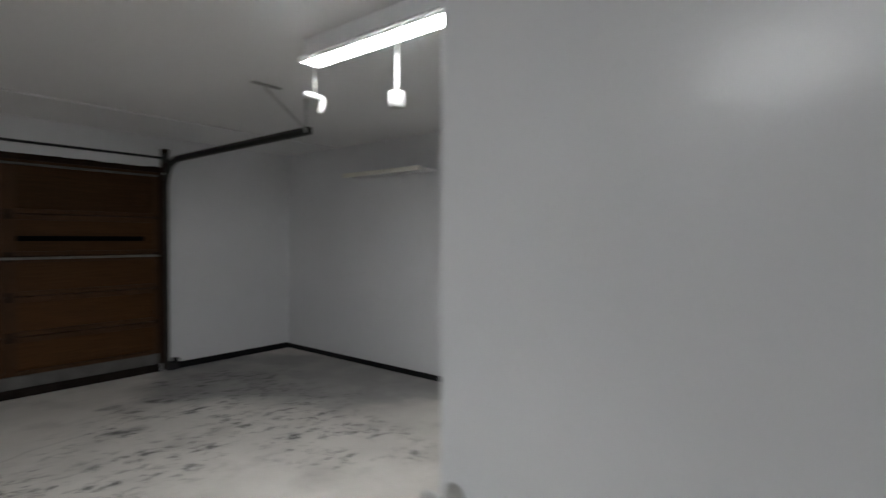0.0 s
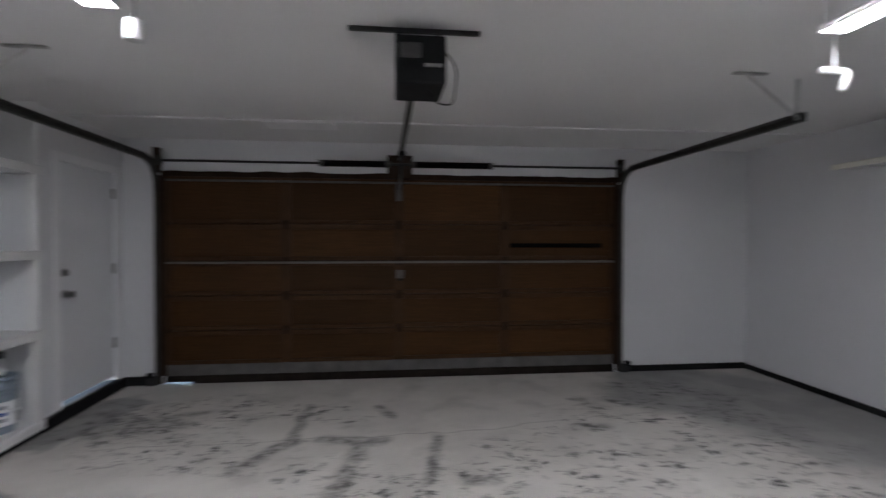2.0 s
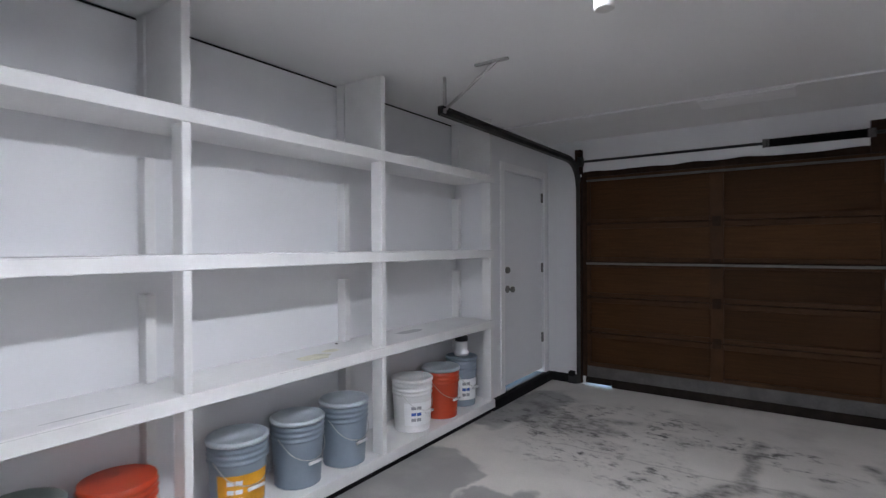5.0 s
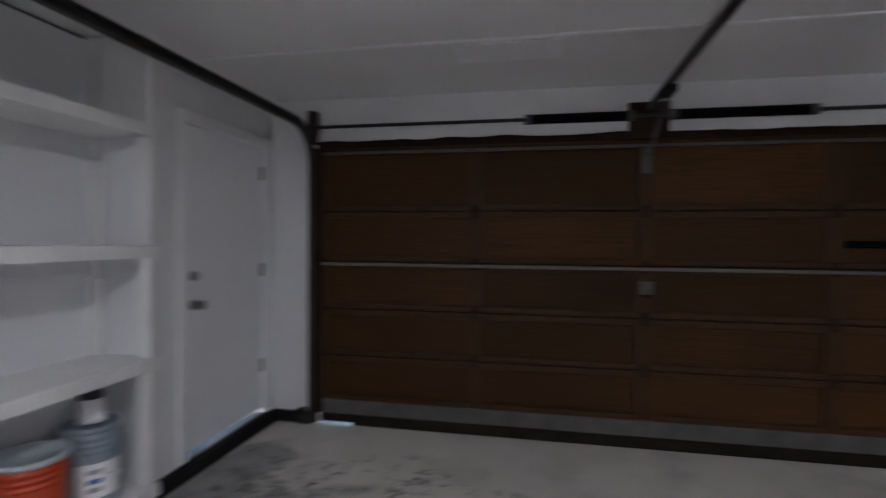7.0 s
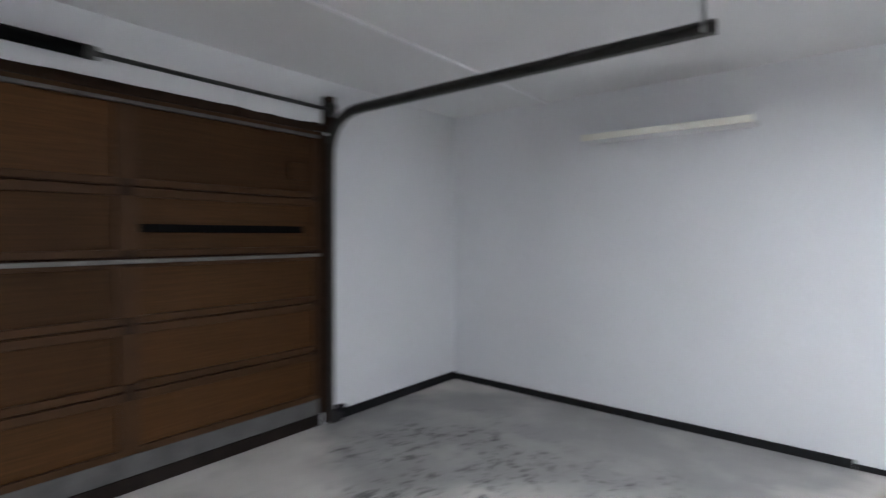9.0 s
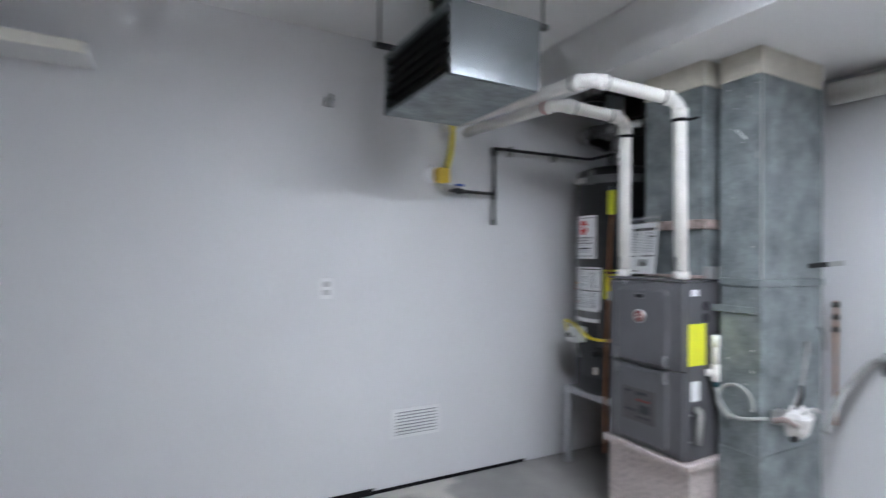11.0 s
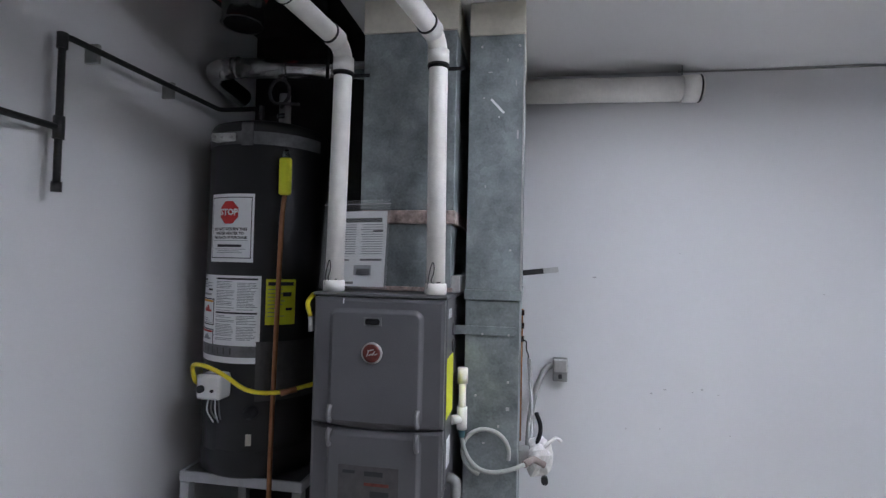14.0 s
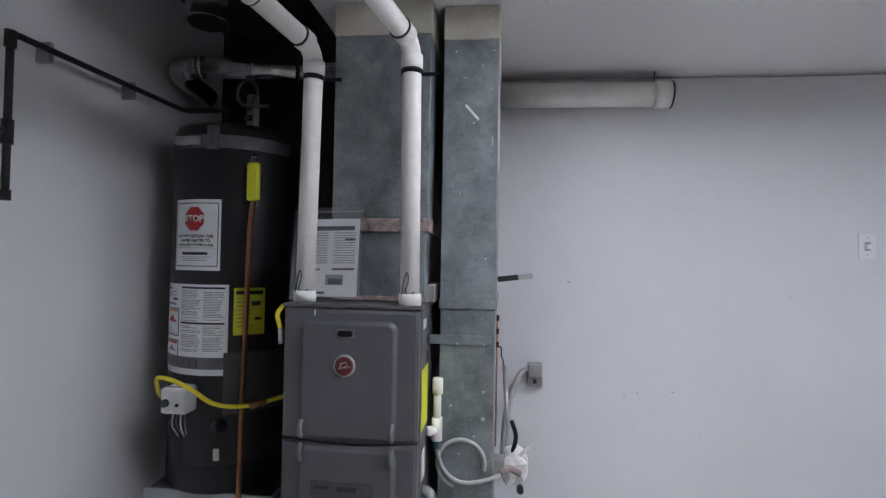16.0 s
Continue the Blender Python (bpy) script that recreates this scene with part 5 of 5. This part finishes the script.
part("slot", bm_box(1.788, 0.0071, 1.468, 1.812, 0.0078, 1.506), GREYINK, lw)
for z in (1.449, 1.526):
    part("screw", bm_lathe([(0.004, 0), (0.004, 0.0015)], (1.80, 0.007, z), "Y", 8), STEEL, lw)
for i, (x, z, w, h) in enumerate(((2.12, 1.25, 0.012, 0.008), (2.62, 0.80, 0.02, 0.012), (2.66, 0.785, 0.012, 0.006), (2.78, 0.79, 0.025, 0.007), (2.84, 0.77, 0.015, 0.012), (2.55, 0.78, 0.015, 0.004), (1.66, 1.17, 0.05, 0.004), (2.72, 1.42, 0.01, 0.004), (2.8, 0.61, 0.008, 0.01), (2.95, 0.60, 0.008, 0.012), (3.1, 1.30, 0.03, 0.012), (2.5, 0.6, 0.01, 0.007))):
    bm = bmesh.new()
    vs = [bm.verts.new((x + w / 3 * math.cos(a) * (1 + 0.5 * noise.noise((a * 2, i, 0))), 0.0012, z + h / 3 * math.sin(a))) for a in (2 * math.pi * k / 9 for k in range(9))]
    bm.faces.new(vs[::-1])
    tagged(part("wall_scuff", bm, SCUFF), "small grey scuff on the white wall", "scuff", "wall scuffs", "structure")

# ---- water heater ----
CX, CY, CR, CZ0, CZ1 = 4.53, 0.44, 0.245, 0.503, 1.925
st = thing("heater_stand", CX, CY, 0, "white painted steel stand under the water heater", "stand")
TX0, TX1, TY0, TY1 = 4.245, 4.765, 0.19, 0.66
for x0, y0, x1, y1 in ((TX0, TY1 - 0.012, TX1, TY1), (TX0, TY0, TX1, TY0 + 0.012), (TX0, TY0 + 0.0125, TX0 + 0.012, TY1 - 0.0125), (TX1 - 0.012, TY0 + 0.0125, TX1, TY1 - 0.0125)):
    part("rim", bm_box(x0, y0, 0.462, x1, y1, 0.502, 0.003), STAND, st)
part("pan", bm_box(TX0 + 0.0125, TY0 + 0.0125, 0.488, TX1 - 0.0125, TY1 - 0.0125, 0.4985), PLATE, st, "dark drip pan")
for x in (4.267, 4.743):
    for y in (0.213, 0.638):
        part("leg", bm_box(x - 0.02, y - 0.02, 0.0, x + 0.02, y + 0.02, 0.459, 0.003), STAND, st)
part("brace", bm_box(4.281, 0.195, 0.10, 4.719, 0.215, 0.14), STAND, st)
# Both dark sheets are added: they stand for shade and cut bounced light.
structure("backing_board", bm_box(3.60, 0.002, 0.02, XR - 0.002, 0.012, ZC - 0.002), SHADEBOARD, "dark board added as shade behind the water heater", "wall panel")
structure("alcove_ceiling", bm_box(4.085, 0.013, ZC - 0.012, XR - 0.002, 0.95, ZC - 0.002), SHADEBOARD, "dark sheet added as shade above the water heater", "ceiling")
wh = thing("water_heater", CX, CY, CZ0, "dark grey gas water heater strapped in the corner", "water heater")
part("tank", bm_lathe([(CR - 0.012, 0.0), (CR, 0.012), (CR, 0.10), (CR - 0.003, 0.104), (CR - 0.003, 0.108), (CR, 0.112), (CR, 1.375), (CR - 0.01, 1.395), (CR - 0.07, 1.415), (0.08, 1.418)], (CX, CY, CZ0 - 0.003), "Z", 64), TANK, wh)


def on_tank(a0, a1, z0, z1, out, material, name, parent, label=""):
    """A thin sheet bent round the tank between two bearings counted from the +y side."""
    bm = bmesh.new()
    n = max(2, int(abs(a1 - a0) / 4))
    cols = []
    for i in range(n + 1):
        a = radians(a0 + (a1 - a0) * i / n)
        cols.append([bm.verts.new((CX + r * math.sin(a), CY + r * math.cos(a), z)) for r, z in ((CR + out, z0), (CR + out, z1))])
    for p, q in zip(cols, cols[1:]):
        bm.faces.new((p[0], p[1], q[1], q[0]))
    bmesh.ops.recalc_face_normals(bm, faces=bm.faces[:])
    for f in bm.faces:
        c = f.calc_center_median()
        if f.normal.dot(Vector((c.x - CX, c.y - CY, 0))) < 0:
            f.normal_flip()
    return part(name, bm, material, parent, label)


def tank_text(words, size, a, z, out, material, parent):
    bm = bm_text(words, size, (0, 0, 0), (1, 0, 0), (0, 1, 0), bold=0.045)
    for v in bm.verts:
        b = radians(a) - v.co.x / CR
        v.co = Vector((CX + (CR + out) * math.sin(b), CY + (CR + out) * math.cos(b), z + v.co.y))
    return part("lettering", bm, material, parent)


sl = on_tank(34, -15, 1.337, 1.606, 0.0015, PAPER, "stop_label", wh, "white notice with a red octagon")
on_tank(32, -13, 1.590, 1.593, 0.0022, INK, "border", sl)
on_tank(32, -13, 1.352, 1.355, 0.0022, INK, "border", sl)
on_tank(32, 31.3, 1.352, 1.593, 0.0022, INK, "border", sl)
on_tank(-12.3, -13, 1.352, 1.593, 0.0022, INK, "border", sl)
bm = bmesh.new()
oct_v = []
for k in range(8):
    a = radians(22.5 + 45 * k)
    b = radians(9.5) - 0.045 * math.cos(a) / CR
    oct_v.append(bm.verts.new((CX + (CR + 0.004) * math.sin(b), CY + (CR + 0.004) * math.cos(b), 1.532 + 0.048 * math.sin(a))))
bm.faces.new(oct_v)
bmesh.ops.triangulate(bm, faces=bm.faces[:])
part("octagon", bm, RED, sl, "red stop octagon")
tank_text("STOP", 0.034, 9.5, 1.532, 0.0056, PAPER, sl)
for k, w in enumerate(("DO NOT RETURN THIS", "WATER HEATER TO", "THE PLACE OF PURCHASE")):
    tank_text(w, 0.0150 if k < 2 else 0.0135, 9.5, 1.466 - 0.0165 * k, 0.0028, INK, sl)
on_tank(23, -4, 1.396, 1.406, 0.0022, INK, "print_line", sl)
for k, (c, h) in enumerate(((29, 1.421), (27, 1.387), (22, 1.380), (24, 1.373))):
    on_tank(c, 19 - c, h, h + 0.002, 0.0022, GREYINK, "print_line", sl)
il = on_tank(63, -23, 0.944, 1.285, 0.0015, PAPER, "instruction_label", wh, "large white instruction sheet")
rngl = random.Random(4)


def text_column(c0, c1, z0, z1, parent, ink, step=0.0062, rag=4):
    """Rows of unreadable small print between two bearings, broken into words and paragraphs."""
    z = z1
    while z > z0:
        z -= step if rngl.random() > 0.12 else step * 1.7
        a = c0
        end = c1 + rag * rngl.random() * (1 if rngl.random() > 0.25 else 3)
        while a > end + 1:
            n = min(a - end, 7 + 12 * rngl.random())
            on_tank(a, a - n, z, z + step * 0.42, 0.0022, ink, "print_line", parent)
            a -= n + 0.6


on_tank(60, 40, 1.262, 1.268, 0.0022, INK, "heading", il)
text_column(60, 28, 1.235, 1.258, il, GREYINK)
on_tank(37, 28, 1.222, 1.229, 0.0022, INK, "pictogram", il)
on_tank(54, 30, 1.203, 1.210, 0.0022, GREYINK, "heading", il)
for z1, z0 in ((1.268, 1.155), (1.135, 1.035)):
    on_tank(22, -20, z1, z1 + 0.007, 0.0022, INK, "heading", il)
    text_column(22, 0.5, z0, z1 - 0.003, il, GREYINK)
    text_column(-1.5, -20, z0, z1 - 0.003, il, GREYINK)
for z0, z1, strip in ((1.085, 1.19, AMBER), (0.985, 1.07, RED)):
    on_tank(61, 25, z0, z1, 0.0022, INK, "frame", il)
    on_tank(60, 26, z0 + 0.004, z1 - 0.004, 0.0028, PAPER, "frame_field", il)
    on_tank(59.5, 26.5, z1 - 0.014, z1 - 0.006, 0.0034, strip, "heading", il)
    for c0, c1, h0, h1, ink in ((44, 29, 0.050, 0.058, RED if strip is AMBER else GREYINK), (42, 33, 0.058, 0.066, RED if strip is AMBER else GREYINK), (38, 34, 0.066, 0.074, RED if strip is AMBER else GREYINK), (57, 51, 0.042, 0.066, INK), (55.5, 52.5, 0.066, 0.073, INK)):
        on_tank(c0, c1, z0 + h0 * (z1 - z0) / 0.1, z0 + h1 * (z1 - z0) / 0.1, 0.0034, ink, "pictogram", il)
    for k in range(3):
        on_tank(58, 28 + 4 * k, z0 + 0.008 + 0.008 * k, z0 + 0.0105 + 0.008 * k, 0.0034, GREYINK, "print_line", il)
el = on_tank(-27, -54, 1.094, 1.273, 0.0015, LIME, "energy_label", wh, "yellow energy label")
on_tank(-29, -52, 1.248, 1.262, 0.0022, INK, "heading", el)
on_tank(-42, -50, 1.205, 1.222, 0.0022, INK, "number", el)
on_tank(-45, -51, 1.150, 1.160, 0.0022, INK, "mark", el)
for k in range(8):
    on_tank(-29, -38 - 6 * rngl.random(), 1.232 - 0.015 * k, 1.2345 - 0.015 * k, 0.0022, GREYINK, "print_line", el)
on_tank(70, -80, 1.801, 1.852, 0.003, DULLSTRAP, "upper_strap", wh, "galvanised earthquake strap")
on_tank(66, -34, 0.968, 1.012, 0.004, DULLSTRAP, "lower_strap", wh, "galvanised earthquake strap")
for k in range(9):
    on_tank(62 - 7 * k, 59 - 7 * k, 1.820, 1.836, 0.0042, PLATE, "strap_slot", wh)
    on_tank(60 - 7 * k, 58.5 - 7 * k, 0.978, 1.004, 0.0052, PLATE, "strap_slot", wh)
part("strap_plate", bm_box(CX - 0.055, CY + CR + 0.001, 1.795, CX - 0.005, CY + CR + 0.007, 1.885, 0.002), DULLSTRAP, wh)
for dx in (0.035, 0.075, 0.105):
    part("strap_bolt", bm_lathe([(0.008, 0), (0.008, 0.012), (0.005, 0.016)], (CX + dx, CY + CR + 0.012, 1.828), "Y", 10), STEEL, wh)
part("strap_buckle", bm_box(CX + 0.02, CY + CR - 0.02, 1.812, CX + 0.12, CY + CR + 0.012, 1.844, 0.002), STEEL, wh)
vl = part("gas_valve", bm_box(4.540, 0.655, 0.815, 4.640, 0.755, 0.911, 0.012), PAPER, wh, "white gas control valve")
part("dial", bm_lathe([(0.014, 0), (0.014, 0.012)], (4.615, 0.756, 0.858), "Y", 16), INK, vl)
part("knob", bm_lathe([(0.006, 0), (0.006, 0.006)], (4.57, 0.756, 0.852), "Y", 12), INK, vl)
part("vent_bar", bm_box(4.55, 0.735, 0.9115, 4.62, 0.745, 0.915), GREYINK, vl)
for k in range(4):
    part("wire", bm_tube([(4.565 + 0.014 * k, 0.72, 0.815), (4.555 + 0.018 * k, 0.73, 0.77), (4.567 + 0.01 * k, 0.70, 0.73 - 0.012 * (k % 2))], 0.003, 0.02, 6), PAPER if k % 2 else GREYTUBE, vl)
part("gas_hose", bm_tube([(4.64, 0.71, 0.865), (4.665, 0.72, 0.87), (4.672, 0.74, 0.945), (4.59, 0.785, 0.955), (4.50, 0.79, 0.925), (4.41, 0.80, 0.872), (4.30, 0.78, 0.865), (4.16, 0.70, 0.90)], 0.0078, 0.06, ripple=0.006), YELLOW, wh, "yellow flexible gas hose")
part("hose_nut", bm_tube([(4.285, 0.776, 0.867), (4.235, 0.748, 0.88)], 0.011, 0, 6), COPPER, wh, "brass flare nut")
part("drain_valve", bm_lathe([(0.026, 0.22), (0.026, 0.262), (0.014, 0.266), (0.014, 0.285)], (4.455, CY - 0.012, 0.758), "Y", 18), INK, wh)
on_tank(38, 16, 0.60, 0.735, 0.003, TANK, "burner_door", wh)
on_tank(-13.5, -18.5, 0.63, 0.675, 0.0035, MUD, "tag", wh, "small paper tag")
on_tank(-20, -80, 0.80, 1.03, 0.0045, PLATE, "side_label", wh, "dark creased side label")
rod = part("relief_tube", bm_tube([(4.335, 0.655, 1.72), (4.352, 0.675, 1.55), (4.358, 0.70, 0.62), (4.352, 0.71, 0.20)], 0.0095, 0.2), COPPER, wh, "copper relief drain tube")
part("tag", bm_box(4.316, 0.668, 1.60, 4.366, 0.692, 1.745, 0.010), LIME, rod, "yellow tag on the tube")
part("tag_top", bm_lathe([(0.018, 0), (0.012, 0.03)], (4.341, 0.677, 1.745), "Z", 14), BRIGHT, rod)
for x, y, h, r, m_ in ((4.58, 0.45, 0.12, 0.012, IRON), (4.46, 0.47, 0.16, 0.024, STEEL), (4.43, 0.50, 0.10, 0.013, STEEL)):
    part("nipple", bm_lathe([(r, 0), (r, h)], (x, y, CZ1 - 0.02), "Z", 14), m_, wh)
part("cap_ring", bm_lathe([(0.032, 0), (0.032, 0.02)], (4.46, 0.47, CZ1 + 0.03), "Z", 14), BRIGHT, wh)
part("cable_loop", bm_tube([(4.46, 0.50, 2.0)] + [(4.46 - 0.045 * math.sin(a), 0.52, 2.06 - 0.055 * math.cos(a)) for a in (radians(30 * k) for k in range(1, 12))] + [(4.37, 0.52, 2.005)], 0.007, 0, 8), PLATE, wh, "looped dark cable")
fl = thing("flue_pipe", 4.5, 0.44, 2.1, "shiny metal flue pipe with a foil-taped elbow", "flue pipe")
part("pipe", bm_tube([(4.70, 0.53, 2.172), (3.992, 0.47, 2.145)], 0.042, 0, 24), FLUE, fl)
part("elbow", bm_tube([(4.79, 0.26, 2.13), (4.80, 0.50, 2.170), (4.66, 0.527, 2.1705)], 0.0445, 0.09, 20), FLUE, fl, "foil-taped elbow")
for x in (4.655, 4.44):
    part("seam_ring", bm_tube([(x, 0.527 - (4.66 - x) * 0.085, 2.1705 - (4.66 - x) * 0.038), (x - 0.012, 0.526 - (4.66 - x) * 0.085, 2.170 - (4.66 - x) * 0.038)], 0.0455, 0, 20), FLUE, fl)
part("hanger", bm_tube([(4.24, 0.54, 2.10), (4.24, 0.545, ZC - 0.002)], 0.008, segs=6), BLACK, fl)
part("drop", bm_lathe([(0.090, 0), (0.084, 0.008), (0.084, 0.09), (0.088, 0.095), (0.088, 0.11), (0.084, 0.114), (0.084, 0.205)], (4.61, 0.57, 2.332), "Z", 28), FLUE, fl, "open flue drop from the ceiling")
# the drop is solid; this black disc paints the shade inside it
part("opening", bm_lathe([(0.076, -0.002), (0.076, -0.0005)], (4.61, 0.57, 2.332), "Z", 28), BLACK, fl, "black disc painted as the shaded inside of the drop")
part("fire_stop", bm_lathe([(0.10, -0.02), (0.125, -0.015), (0.125, -0.004)], (4.63, 0.59, ZC - 0.075), "Z", 28), RED, fl, "red sealed fire stop")

# ---- leaflet in a clear bag ----
lf = thing("manual", 3.98, 0.86, 1.252, "paper manual in a clear plastic bag leaning on the plenum", "manual")
tilt = Matrix.Translation((3.99, 0.862, 1.254)) @ Matrix.Rotation(radians(-5), 4, "Z") @ Matrix.Rotation(radians(8), 4, "X") @ Matrix.Rotation(radians(1), 4, "Y") @ Matrix.Diagonal((1.03, 1, 0.985, 1))


def sheet(x0, z0, x1, z1, y, t=0.0006):
    bm = bm_box(x0, y, z0, x1, y + t, z1)
    bm.transform(tilt)
    return bm


bk = part("booklet", sheet(-0.105, 0.012, 0.095, 0.275, 0, 0.006), PAPER, lf)
part("bag", sheet(-0.118, 0.002, 0.12, 0.315, 0.009, 0.0006), FILM, lf, "clear plastic bag")
part("bag_seal", sheet(-0.118, 0.298, 0.12, 0.301, 0.0102, 0.0008), SCUFF, lf)
rngm = random.Random(7)
for col in (-0.095, 0.0):
    z = 0.225
    while z > 0.115:
        part("print_line", sheet(col, z, col + 0.07 + 0.012 * rngm.random(), z + 0.003, 0.0063), GREYINK, bk)
        z -= 0.0085
for a, b, c, d in ((-0.09, 0.235, 0.05, 0.25), (-0.095, 0.10, -0.02, 0.107), (0.02, 0.10, 0.08, 0.105), (-0.095, 0.20, -0.06, 0.207)):
    part("heading", sheet(a, b, c, d, 0.0066), INK, bk)
part("picture", sheet(-0.06, 0.05, 0.0, 0.085, 0.0066), GREYINK, bk, "printed picture of an appliance")
part("picture_edge", sheet(-0.056, 0.052, -0.01, 0.072, 0.0074), INK, bk)
part("heading", sheet(0.0, 0.02, 0.06, 0.028, 0.0066), INK, bk)
